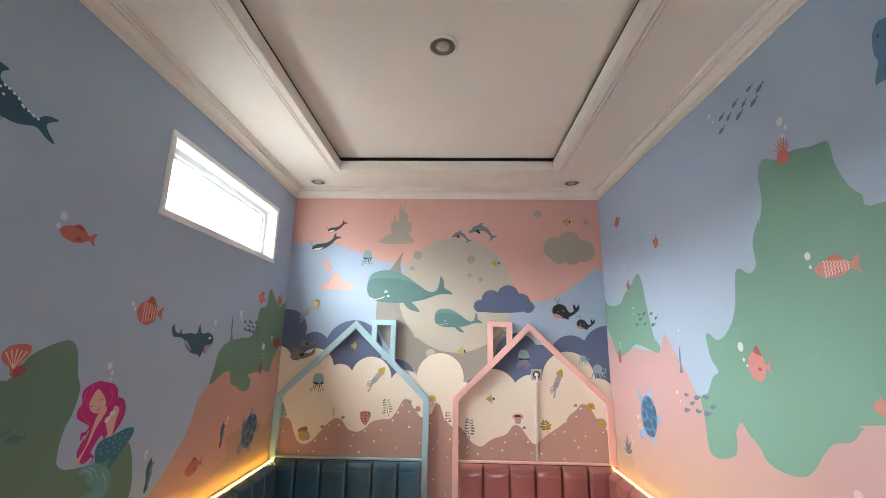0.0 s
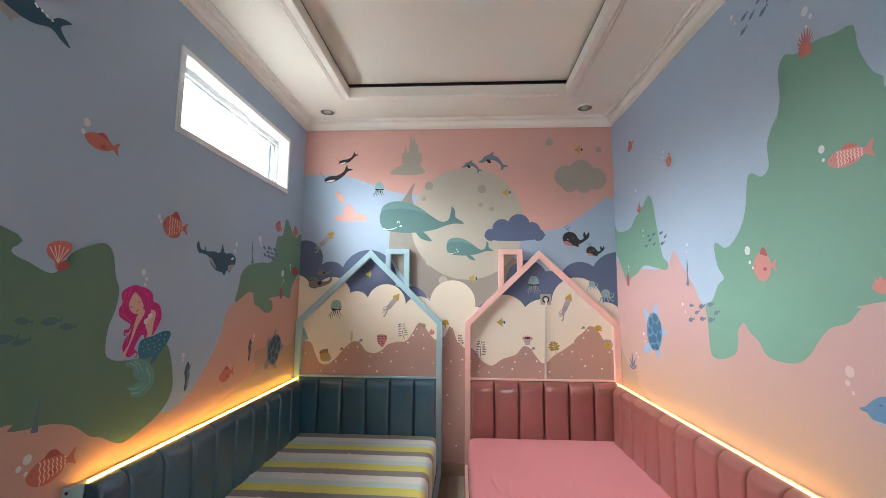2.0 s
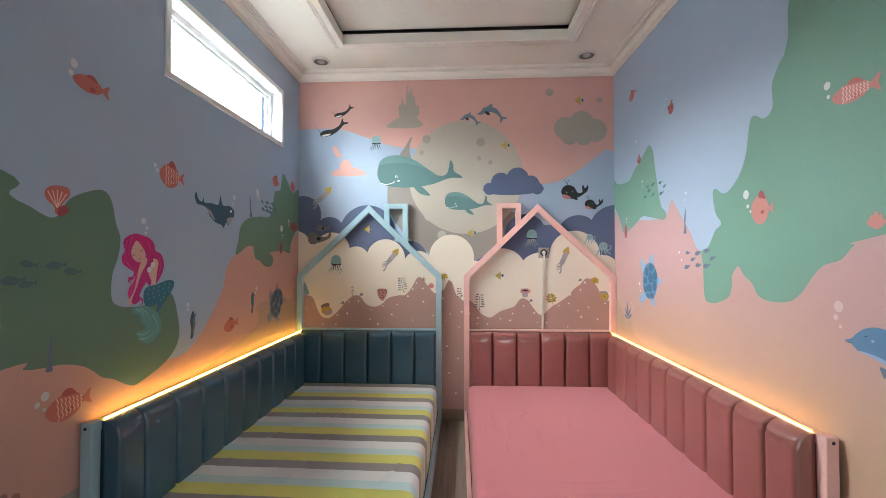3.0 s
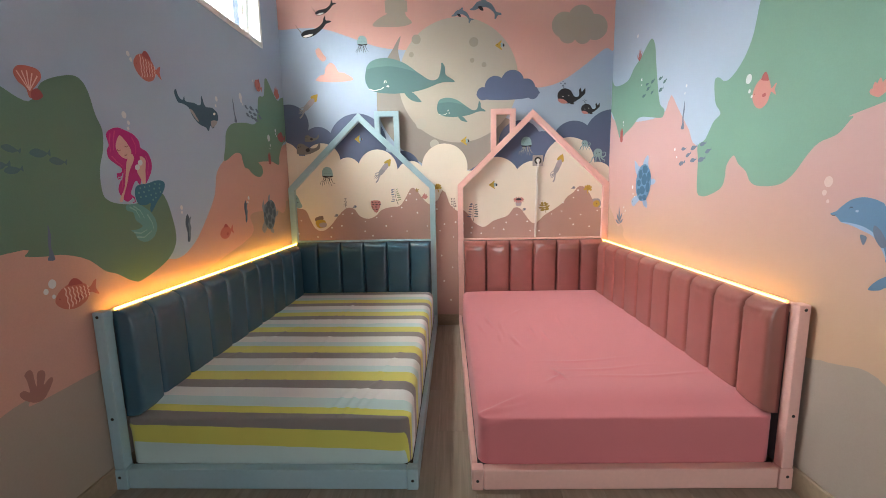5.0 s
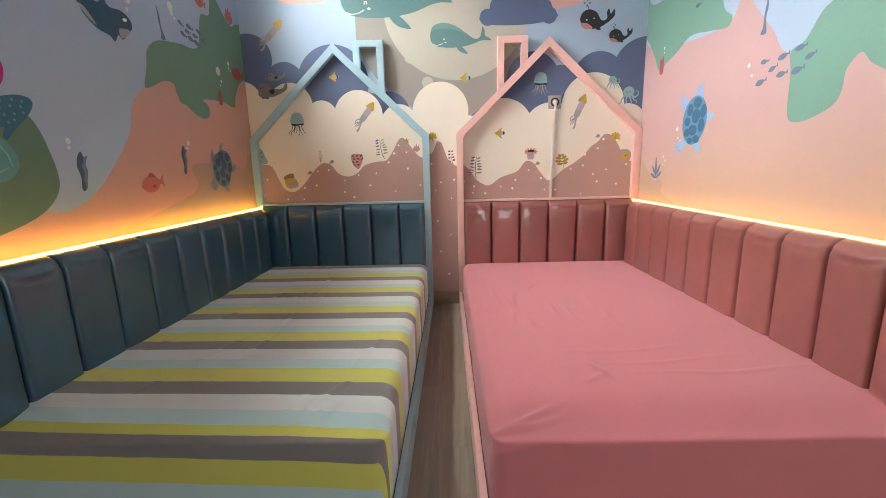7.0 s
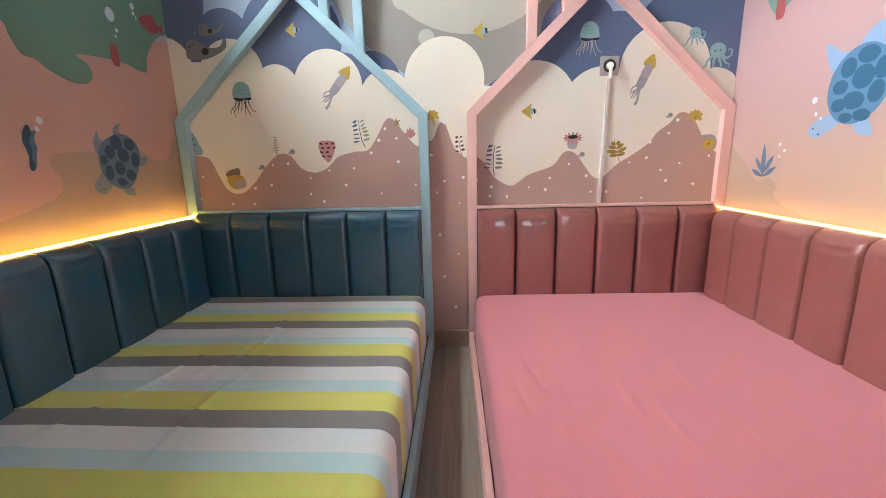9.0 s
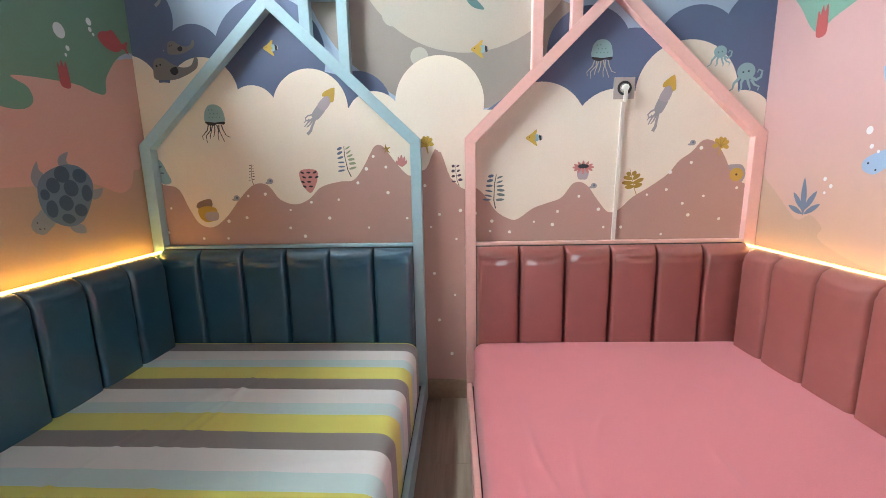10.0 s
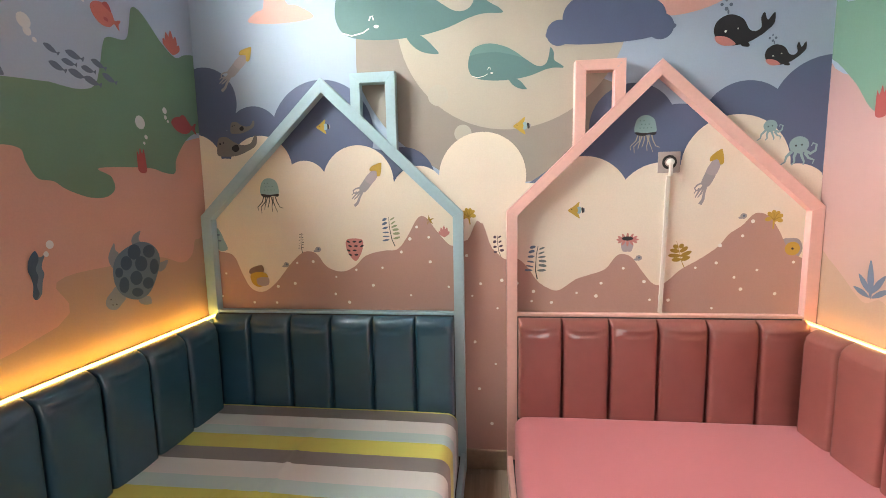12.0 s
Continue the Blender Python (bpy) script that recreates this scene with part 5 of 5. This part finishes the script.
thing = brush("left", "painted_turtle", "shade_skin", [flow([(3.138, 1.21), (3.142, 1.182), (3.154, 1.167), (3.143, 1.145), (3.127, 1.114), (3.113, 1.13), (3.11, 1.163)]), flow([(3.265, 1.249), (3.253, 1.219), (3.257, 1.2), (3.224, 1.194), (3.217, 1.212), (3.231, 1.235)]), flow([(3.396, 1.107), (3.377, 1.074), (3.345, 1.063), (3.325, 1.083), (3.344, 1.101), (3.367, 1.105)]), flow([(3.28, 0.966), (3.284, 0.934), (3.24, 0.942), (3.222, 0.963), (3.233, 0.977)]), flow([(3.13, 1.039), (3.167, 0.992), (3.142, 0.965), (3.12, 0.951), (3.092, 0.959), (3.078, 0.981), (3.086, 1.006), (3.108, 1.025)])], 5, None, "dark blue-grey sea turtle painted on the wall")
brush("left", "shell", "mid_dark", [flow([(3.242, 1.202), (3.301, 1.194), (3.341, 1.159), (3.351, 1.115), (3.331, 1.055), (3.289, 0.99), (3.243, 0.968), (3.198, 0.973), (3.152, 1.001), (3.126, 1.044), (3.121, 1.092), (3.131, 1.137), (3.167, 1.174)])], 5.75, thing)
brush("left", "plate", "plate_dark", [flow([(3.255, 1.161), (3.243, 1.14), (3.22, 1.134), (3.2, 1.145), (3.194, 1.168), (3.206, 1.189), (3.228, 1.196), (3.248, 1.185)]), flow([(3.327, 1.155), (3.316, 1.137), (3.293, 1.132), (3.273, 1.143), (3.267, 1.162), (3.277, 1.18), (3.3, 1.186), (3.321, 1.176)]), flow([(3.283, 1.108), (3.271, 1.086), (3.249, 1.081), (3.229, 1.093), (3.223, 1.117), (3.234, 1.138), (3.256, 1.144), (3.276, 1.132)]), flow([(3.209, 1.121), (3.198, 1.102), (3.179, 1.096), (3.162, 1.108), (3.157, 1.128), (3.167, 1.147), (3.186, 1.153), (3.203, 1.142)]), flow([(3.341, 1.087), (3.331, 1.065), (3.313, 1.058), (3.298, 1.07), (3.294, 1.095), (3.304, 1.117), (3.321, 1.124), (3.336, 1.112)]), flow([(3.164, 1.089), (3.157, 1.076), (3.144, 1.073), (3.133, 1.08), (3.13, 1.095), (3.136, 1.108), (3.149, 1.112), (3.161, 1.104)]), flow([(3.252, 1.052), (3.24, 1.033), (3.219, 1.028), (3.2, 1.041), (3.194, 1.063), (3.205, 1.081), (3.226, 1.087), (3.245, 1.074)]), flow([(3.186, 1.035), (3.177, 1.013), (3.16, 1.008), (3.145, 1.02), (3.142, 1.044), (3.151, 1.065), (3.168, 1.071), (3.182, 1.059)]), flow([(3.306, 1.02), (3.295, 1.005), (3.275, 1.001), (3.257, 1.012), (3.251, 1.031), (3.261, 1.046), (3.281, 1.05), (3.3, 1.039)]), flow([(3.249, 0.992), (3.239, 0.981), (3.219, 0.979), (3.201, 0.99), (3.195, 1.004), (3.204, 1.015), (3.223, 1.016), (3.242, 1.006)])], 6.5, thing)
brush("left", "face", "black", [flow([(3.103, 0.995), (3.102, 0.993), (3.1, 0.993), (3.098, 0.994), (3.098, 0.996), (3.099, 0.998), (3.101, 0.998), (3.103, 0.997)]), flow([(3.125, 0.971), (3.124, 0.969), (3.122, 0.969), (3.12, 0.97), (3.119, 0.972), (3.12, 0.974), (3.122, 0.974), (3.124, 0.973)]), flow([(3.111, 0.972), (3.11, 0.971), (3.106, 0.971), (3.102, 0.973), (3.101, 0.974), (3.102, 0.975), (3.106, 0.975), (3.11, 0.973)])], 7.25, thing)
thing = brush("left", "painted_seaweed", "mid_dark", [flow([(2.855, 1.211), (2.864, 1.203), (2.87, 1.19), (2.886, 1.196), (2.877, 1.174), (2.873, 1.155), (2.878, 1.134), (2.87, 1.108), (2.864, 1.074), (2.855, 1.059), (2.844, 1.055), (2.836, 1.069), (2.841, 1.102), (2.836, 1.134), (2.831, 1.154), (2.838, 1.187)])], 5, None, "fat dark seaweed blade painted on the wall")
brush("left", "blade_edge", "plate_dark", [flow([(2.855, 1.211), (2.864, 1.203), (2.865, 1.179), (2.854, 1.154), (2.859, 1.128), (2.852, 1.1), (2.856, 1.072), (2.844, 1.055), (2.836, 1.069), (2.841, 1.102), (2.836, 1.134), (2.831, 1.154), (2.838, 1.187)])], 5.75, thing)
thing = brush("left", "painted_seaweed", "mid_dark", [flow([(2.198, 1.155), (2.207, 1.147), (2.213, 1.134), (2.229, 1.14), (2.22, 1.118), (2.216, 1.099), (2.221, 1.078), (2.213, 1.052), (2.207, 1.018), (2.198, 1.003), (2.187, 0.999), (2.179, 1.013), (2.184, 1.046), (2.179, 1.078), (2.174, 1.098), (2.181, 1.131)])], 5, None, "fat dark seaweed blade painted on the wall")
brush("left", "blade_edge", "plate_dark", [flow([(2.198, 1.155), (2.207, 1.147), (2.208, 1.123), (2.197, 1.098), (2.202, 1.072), (2.195, 1.044), (2.199, 1.016), (2.187, 0.999), (2.179, 1.013), (2.184, 1.046), (2.179, 1.078), (2.174, 1.098), (2.181, 1.131)])], 5.75, thing)
reed("left", (2.808, 1.825), 0.161, 8)
reed("left", (1.397, 1.101), 0.132, -3, "slate")
thing = brush("left", "painted_shell_fan", "coral", [flow([(1.365, 1.691), (1.382, 1.716), (1.42, 1.725), (1.456, 1.72), (1.462, 1.696), (1.442, 1.667), (1.422, 1.642), (1.416, 1.617), (1.406, 1.62), (1.4, 1.645), (1.375, 1.664)])], 5, None, "coral-red fan shell painted on the wall")
brush("left", "fan_small", "coral_deep", [flow([(1.417, 1.638), (1.442, 1.654), (1.459, 1.633), (1.442, 1.616), (1.417, 1.612)])], 5.75, thing)
brush("left", "fan_rib", "coral_pale", [stroke([(1.412, 1.640), (1.412 + 0.036 * k, 1.708 - 0.010 * abs(k))], 0.003, 0.005) for k in (-1, -0.5, 0, 0.5, 1)], 6.5, thing)
sprig("left", (3.533, 2.093), 0.126, "coral", 0, 5, 0.22)
tube("left", (3.305, 1.548), 0.105)
thing = brush("left", "painted_hand_coral", "rose_brown", [flow([(1.212, 0.606), (1.228, 0.608), (1.244, 0.595), (1.241, 0.638), (1.236, 0.66), (1.251, 0.672), (1.264, 0.66), (1.266, 0.621), (1.27, 0.603), (1.276, 0.642), (1.286, 0.654), (1.302, 0.647), (1.305, 0.629), (1.294, 0.597), (1.306, 0.605), (1.324, 0.612), (1.329, 0.598), (1.309, 0.568), (1.284, 0.545), (1.254, 0.55), (1.226, 0.573), (1.213, 0.593)])], 5, None, "brown-red hand-shaped coral painted on the wall")
school("left", [(2.986, 1.876), (3.065, 1.881), (3.001, 1.824), (3.043, 1.85), (3.069, 1.818), (3.155, 1.879), (3.112, 1.847), (3.124, 1.809), (3.195, 1.839)], 0.062, -12)
school("left", [(1.316, 1.431), (1.414, 1.425), (1.479, 1.4), (1.314, 1.361), (1.266, 1.376)], 0.075, 0, "reef_dark")
thing = brush("left", "painted_mermaid", "magenta", [flow([(1.715, 1.523), (1.733, 1.548), (1.782, 1.566), (1.823, 1.56), (1.871, 1.547), (1.901, 1.52), (1.908, 1.49), (1.947, 1.472), (1.968, 1.428), (1.96, 1.382), (1.924, 1.331), (1.904, 1.322), (1.889, 1.339), (1.875, 1.313), (1.852, 1.334), (1.815, 1.282), (1.82, 1.26), (1.806, 1.246), (1.786, 1.238), (1.766, 1.249), (1.753, 1.266), (1.744, 1.291), (1.757, 1.324), (1.783, 1.35), (1.78, 1.368), (1.773, 1.354), (1.754, 1.349), (1.746, 1.364), (1.77, 1.368), (1.778, 1.387), (1.745, 1.406), (1.714, 1.428), (1.709, 1.46), (1.723, 1.485)])], 5, None, "red-haired mermaid with a blue tail painted on the wall")
brush("left", "skin", "skin", [flow([(1.786, 1.532), (1.811, 1.519), (1.838, 1.488), (1.845, 1.459), (1.818, 1.433), (1.787, 1.438), (1.764, 1.461), (1.761, 1.489)]), flow([(1.85, 1.455), (1.855, 1.43), (1.82, 1.376), (1.8, 1.325), (1.775, 1.274), (1.759, 1.241), (1.743, 1.241), (1.752, 1.262), (1.778, 1.299), (1.795, 1.359), (1.81, 1.418), (1.831, 1.445)]), flow([(1.897, 1.45), (1.929, 1.434), (1.92, 1.38), (1.913, 1.326), (1.895, 1.319), (1.881, 1.348), (1.866, 1.378), (1.87, 1.405), (1.893, 1.423)])], 5.75, thing)
brush("left", "tail", "tail", [flow([(1.839, 1.291), (1.86, 1.313), (1.922, 1.322), (1.989, 1.338), (2.036, 1.333), (2.043, 1.309), (2.018, 1.271), (1.978, 1.234), (1.931, 1.184), (1.921, 1.199), (1.929, 1.226), (1.893, 1.218), (1.852, 1.224), (1.837, 1.256)])], 6.5, thing)
brush("left", "tail_fin", "tail_light", [flow([(1.771, 1.215), (1.789, 1.225), (1.846, 1.225), (1.89, 1.205), (1.924, 1.18), (1.95, 1.141), (1.951, 1.094), (1.916, 1.055), (1.864, 1.043), (1.819, 1.063), (1.806, 1.091), (1.786, 1.106), (1.826, 1.108), (1.858, 1.121), (1.822, 1.151), (1.811, 1.187), (1.779, 1.197)])], 7.25, thing)
brush("left", "fin_line", "tail_pale", [stroke([(1.793, 1.214), (1.829, 1.195), (1.849, 1.158)], 0.008, 0.0032), stroke([(1.816, 1.217), (1.855, 1.193), (1.876, 1.156)], 0.008, 0.0032), stroke([(1.801, 1.096), (1.841, 1.087), (1.885, 1.1)], 0.008, 0.0032), stroke([(1.815, 1.072), (1.861, 1.066), (1.916, 1.093)], 0.008, 0.0032), stroke([(1.897, 1.173), (1.922, 1.134), (1.929, 1.096)], 0.008, 0.0032)], 9, thing)
brush("left", "hair_strand", "magenta_light", [stroke([(1.736, 1.534), (1.725, 1.493), (1.728, 1.453)], 0.007, 0.0028), stroke([(1.763, 1.55), (1.75, 1.512), (1.744, 1.463)], 0.007, 0.0028), stroke([(1.857, 1.532), (1.874, 1.5), (1.87, 1.457)], 0.007, 0.0028), stroke([(1.932, 1.453), (1.945, 1.417), (1.929, 1.363)], 0.007, 0.0028), stroke([(1.794, 1.384), (1.774, 1.341), (1.764, 1.299)], 0.007, 0.0028), stroke([(1.73, 1.438), (1.756, 1.413), (1.785, 1.396)], 0.007, 0.0028)], 9, thing)
brush("left", "face_line", "rose_brown", [stroke([(1.763, 1.468), (1.773, 1.464), (1.785, 1.469)], 0.006, 0.0024), stroke([(1.809, 1.487), (1.82, 1.485), (1.832, 1.492)], 0.006, 0.0024), stroke([(1.802, 1.445), (1.814, 1.449), (1.82, 1.454)], 0.006, 0.0024)], 9, thing)
brush("left", "hair_curl", "magenta", [stroke([(1.758, 1.362), (1.746, 1.349), (1.75, 1.339), (1.766, 1.345)], 0.01, 0.004), stroke([(1.812, 1.265), (1.83, 1.254), (1.832, 1.237), (1.815, 1.232)], 0.01, 0.004)], 8.4, thing)
brush("left", "scale_dots", "tail_light", [oval(*p, 0.005, n=8) for p in [(1.872, 1.299), (1.901, 1.304), (1.933, 1.31), (1.973, 1.32), (2.006, 1.318), (1.86, 1.277), (1.893, 1.281), (1.927, 1.288), (1.963, 1.297), (1.999, 1.299), (1.869, 1.257), (1.902, 1.26), (1.938, 1.266), (1.972, 1.273), (2.004, 1.28), (1.947, 1.242), (1.968, 1.253)]], 9, thing)
brush("left", "shell_top", "bubble", [oval(*p, 0.016, 0.013, 30, 12) for p in [(1.892, 1.419), (1.87, 1.396)]], 9, thing)
bubbles("left", [(1.468, 2.214, 0.022), (1.455, 2.173, 0.014), (1.898, 1.911, 0.015), (1.912, 1.889, 0.012), (2.602, 1.855, 0.02), (2.588, 1.81, 0.012), (1.829, 1.628, 0.02), (1.85, 1.597, 0.012), (1.844, 1.57, 0.01), (2.155, 1.194, 0.016), (2.154, 1.168, 0.01), (3.117, 2.091, 0.01)])
bubbles("left", [(3.316, 1.698, 0.035), (3.34, 1.642, 0.012), (3.328, 1.615, 0.008), (3.456, 1.775, 0.018), (3.457, 1.746, 0.012), (3.47, 1.731, 0.008), (2.91, 1.935, 0.03), (2.917, 1.906, 0.018), (2.936, 1.886, 0.01), (2.905, 1.228, 0.018), (2.89, 1.198, 0.012)])
bubbles("left", [(1.382, 0.949, 0.022), (1.355, 0.926, 0.014), (1.381, 0.901, 0.01)])
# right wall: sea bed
brush("right", "painted_sea_bed", "fade_glow", [flow([(3.75, 1.66), (3.729, 1.906), (3.559, 1.804), (3.157, 1.74), (2.81, 1.727), (2.726, 1.804), (2.692, 1.829), (2.62, 1.747), (2.487, 1.599), (2.395, 1.491), (2.098, 1.444), (1.707, 1.506), (1.394, 1.566), (0.2, 1.7), (-0.7, 1.7), (-0.7, 0), (3.75, 0)])], 1, None, "rose painted sea bed fading to peach, with LED glow painted in")
reef_edge = [(1.703, 2.572), (1.634, 2.539), (1.544, 2.539), (1.468, 2.517), (1.412, 2.509), (1.393, 2.487), (1.387, 2.409), (1.356, 2.316), (1.319, 2.268), (1.252, 2.217), (0.7, 2.3), (-0.2, 2.3), (-0.3, 1.7), (0.5, 1.69), (1.403, 1.523), (1.473, 1.497), (1.524, 1.447), (1.598, 1.423), (1.647, 1.378), (1.705, 1.306), (1.773, 1.265), (1.883, 1.259), (1.943, 1.279), (1.981, 1.331), (2.035, 1.368), (2.075, 1.411), (2.121, 1.365), (2.126, 1.305), (2.149, 1.253), (2.229, 1.216), (2.31, 1.204), (2.358, 1.237), (2.368, 1.4), (2.38, 1.489)]
reef_edge += [(2.315, 1.517), (2.256, 1.599), (2.202, 1.636), (2.25, 1.7), (2.27, 1.812), (2.238, 1.824), (2.189, 1.794), (2.134, 1.802), (2.058, 1.865), (2.008, 1.958), (1.979, 2.1), (1.946, 2.124), (1.886, 2.09), (1.837, 2.123), (1.835, 2.231), (1.774, 2.324), (1.787, 2.28), (1.745, 2.391), (1.742, 2.516)]
brush("right", "painted_reef", "green", [flow(reef_edge)], 2, None, "large green painted reef")
brush("right", "painted_reef", "green", [flow([(3.75, 2), (3.709, 2.231), (3.614, 2.102), (3.367, 2.08), (3.257, 2.149), (3.157, 2.189), (3.058, 2.251), (2.999, 2.272), (2.947, 2.21), (2.919, 2.087), (2.883, 1.945), (2.839, 1.81), (2.774, 1.756), (2.804, 1.713), (2.948, 1.738), (3.125, 1.765), (3.249, 1.715), (3.38, 1.673), (3.432, 1.641), (3.48, 1.67), (3.562, 1.79), (3.69, 1.905), (3.75, 1.75)])], 2, None, "green painted reef beside the corner")
brush("right", "painted_sand", "sand", [flow([(1.508, 0.582), (1.455, 0.594), (1.405, 0.606), (1.329, 0.625), (1.272, 0.618), (1.247, 0.605), (1, 0.5), (0.6, 0.47), (-0.7, 0.5), (-0.7, 0), (1.7, 0), (1.7, 0.5)])], 2, None, "grey-brown painted sand")
brush("right", "painted_sand", "tan", [flow([(3.605, 1.077), (3.535, 1.02), (3.459, 0.95), (3.417, 0.931), (3.364, 0.954), (3.309, 0.911), (3.293, 0.851), (2.9, 0.7), (3.75, 0.7), (3.75, 1.18)])], 2, None, "tan painted sand hill")
# right wall: creatures and plants
fish("right", (1.457, 2.042), 0.18, -1, False, "rose", "coral", 7, 0.20)
fish("right", (1.907, 1.676), 0.141, 0, False, "rose", "coral_deep", 0, 0.48)
fish("right", (2.691, 2.441), 0.095, 79, False, "coral", "coral_deep", 0, 0.34)
fish("right", (3.273, 2.752), 0.125, 20, False, "coral", "coral_deep", 0, 0.3)
turtle("right", (3.013, 1.29), 0.312, -8, "mid", "plate_blue", "sky", 1.23)
thing = brush("right", "painted_dolphin", "mid", [flow([(1.516, 1.155), (1.493, 1.166), (1.47, 1.188), (1.441, 1.209), (1.404, 1.219), (1.367, 1.215), (1.331, 1.202), (1.313, 1.187), (1.22, 1.17), (1.17, 1.06), (1.18, 0.97), (1.2, 0.94), (1.283, 0.927), (1.305, 0.913), (1.343, 0.906), (1.322, 0.939), (1.288, 0.965), (1.235, 0.99), (1.294, 1.003), (1.306, 1.036), (1.322, 1.062), (1.346, 1.087), (1.384, 1.108), (1.431, 1.122), (1.468, 1.127), (1.491, 1.147)])], 5, None, "smiling blue dolphin with pale belly painted on the wall")
brush("right", "belly", "sky", [flow([(1.468, 1.127), (1.432, 1.127), (1.385, 1.118), (1.347, 1.098), (1.315, 1.063), (1.294, 1.003), (1.306, 1.029), (1.325, 1.061), (1.353, 1.09), (1.391, 1.105), (1.431, 1.119)])], 5.75, thing)
brush("right", "flipper", "slate", [flow([(1.393, 1.09), (1.37, 1.083), (1.378, 1.055), (1.389, 1.071)]), flow([(1.35, 1.126), (1.328, 1.111), (1.308, 1.081), (1.305, 1.061), (1.318, 1.054), (1.337, 1.074), (1.351, 1.101)])], 6.5, thing)
brush("right", "mouth", "black", [flow([(1.515, 1.153), (1.501, 1.15), (1.487, 1.155), (1.501, 1.148)]), flow([(1.445, 1.178), (1.438, 1.185), (1.429, 1.18), (1.438, 1.182)])], 7.25, thing)
brush("right", "cheek", "sky", [flow([(1.421, 1.17), (1.414, 1.175), (1.408, 1.171), (1.414, 1.166)])], 8, thing)
thing = brush("right", "painted_whale", "mid", [flow([(1.178, 2.76), (1.163, 2.791), (1.142, 2.802), (1.126, 2.794), (0.9, 2.75), (0.6, 2.8), (0.55, 2.6), (0.85, 2.55), (1.17, 2.598), (1.189, 2.584), (1.199, 2.604), (1.189, 2.64), (1.177, 2.666), (1.184, 2.707)])], 5, None, "pale blue whale with dark fin painted on the wall")
brush("right", "eye", "black", [flow([(1.161, 2.758), (1.157, 2.754), (1.159, 2.748), (1.163, 2.752)])], 5.75, thing)
school("right", [(1.709, 2.934), (1.651, 2.898), (1.811, 2.919), (1.754, 2.885), (1.695, 2.856), (1.914, 2.906), (1.864, 2.878), (1.793, 2.847), (1.924, 2.839)], 0.054, 25)
school("right", [(3.029, 1.978), (2.95, 1.979), (2.844, 1.972), (2.786, 1.94), (3.009, 1.945), (3.07, 1.908), (2.949, 1.907), (2.831, 1.898)], 0.055, 10, "reef_dark")
school("right", [(2.517, 1.484), (2.413, 1.482), (2.329, 1.494), (2.465, 1.445), (2.527, 1.4), (2.412, 1.411), (2.278, 1.452), (2.332, 1.41)], 0.062, 10)
reed("right", (2.545, 1.685), 0.163, -2)
sprig("right", (3.17, 2.219), 0.108, "coral_deep", 0, 4, 0.12)
tube("right", (3.43, 1.685), 0.117)
blade = lambda a, b, w: flow([a, ((a[0] + b[0]) / 2 - w * (b[1] - a[1]), (a[1] + b[1]) / 2 + w * (b[0] - a[0])), b, ((a[0] + b[0]) / 2 + w * (b[1] - a[1]), (a[1] + b[1]) / 2 - w * (b[0] - a[0]))], 4)
figure("right", "painted_water_plant", "slate-blue broad-leaved water plant painted on the wall", (3.403, 1.024), 0.150, 0, False,
       [("blades", "slate", [blade((0.02, -0.5), (-0.06, 0.5), 0.09), blade((0.02, -0.36), (0.36, 0.16), 0.13), blade((0.04, -0.46), (0.50, -0.16), 0.13), blade((0.0, -0.36), (-0.36, 0.10), 0.13), blade((0.0, -0.46), (-0.48, -0.26), 0.14)])])
thing = brush("right", "painted_anemone", "coral", [flow([(1.628, 2.519), (1.619, 2.559), (1.601, 2.567), (1.576, 2.555), (1.566, 2.525), (1.575, 2.503), (1.6, 2.506)])], 5, None, "red tufted anemone painted on the wall")
sprig("right", (1.591, 2.585), 0.092, "coral", 0, 11, 0.07, 220)
sprig("right", (1.394, 1.579), 0.074, "rose", 0, 5, 0.25)
bubbles("right", [(1.565, 2.104, 0.020), (1.561, 2.06, 0.010), (2.01, 1.759, 0.028), (1.999, 1.701, 0.012), (1.981, 1.674, 0.009), (3.118, 2.03, 0.012), (3.114, 1.991, 0.008), (3.406, 1.774, 0.012), (3.405, 1.748, 0.008), (2.531, 1.851, 0.012), (2.543, 1.81, 0.008), (2.755, 2.518, 0.01), (2.772, 2.482, 0.007), (3.216, 2.363, 0.016), (2.615, 1.489, 0.012), (2.589, 1.44, 0.008)])
bubbles("right", [(1.582, 2.688, 0.024), (1.558, 2.65, 0.013), (1.58, 2.621, 0.009), (2.003, 2.963, 0.016), (1.983, 2.916, 0.01)])
bubbles("right", [(1.537, 1.274, 0.026), (1.549, 1.233, 0.014), (1.531, 1.201, 0.009)], "bubble_rose")
bubbles("right", [(3.181, 1.256, 0.017), (3.166, 1.203, 0.01), (3.141, 1.185, 0.007), (3.322, 1.094, 0.01), (3.294, 1.068, 0.01), (3.317, 1.043, 0.007)])

# ---- floor planks ----
plank_mat = plank_material()
PW, PL = 0.178, 1.22
cut_planks = {}
for i in range(17):
    x = XL + PW * (i + 0.5) - 0.03
    y = YF - PL * (0.5 + (i * 0.37) % 1.0)
    while y < YB + 0.05:
        length = round(min(PL, YB + 0.05 - y), 2)
        if length not in cut_planks:
            cut_planks[length] = mesh_of("plank", box(-PW / 2 + 0.0006, PW / 2 - 0.0006, 0.0006, length - 0.0006, -0.006, 0.0, 0.0009), plank_mat)
        ob = new("plank", cut_planks[length])
        ob.parent = floor
        ob.matrix_world = pose(x, y, 0)
        y += PL
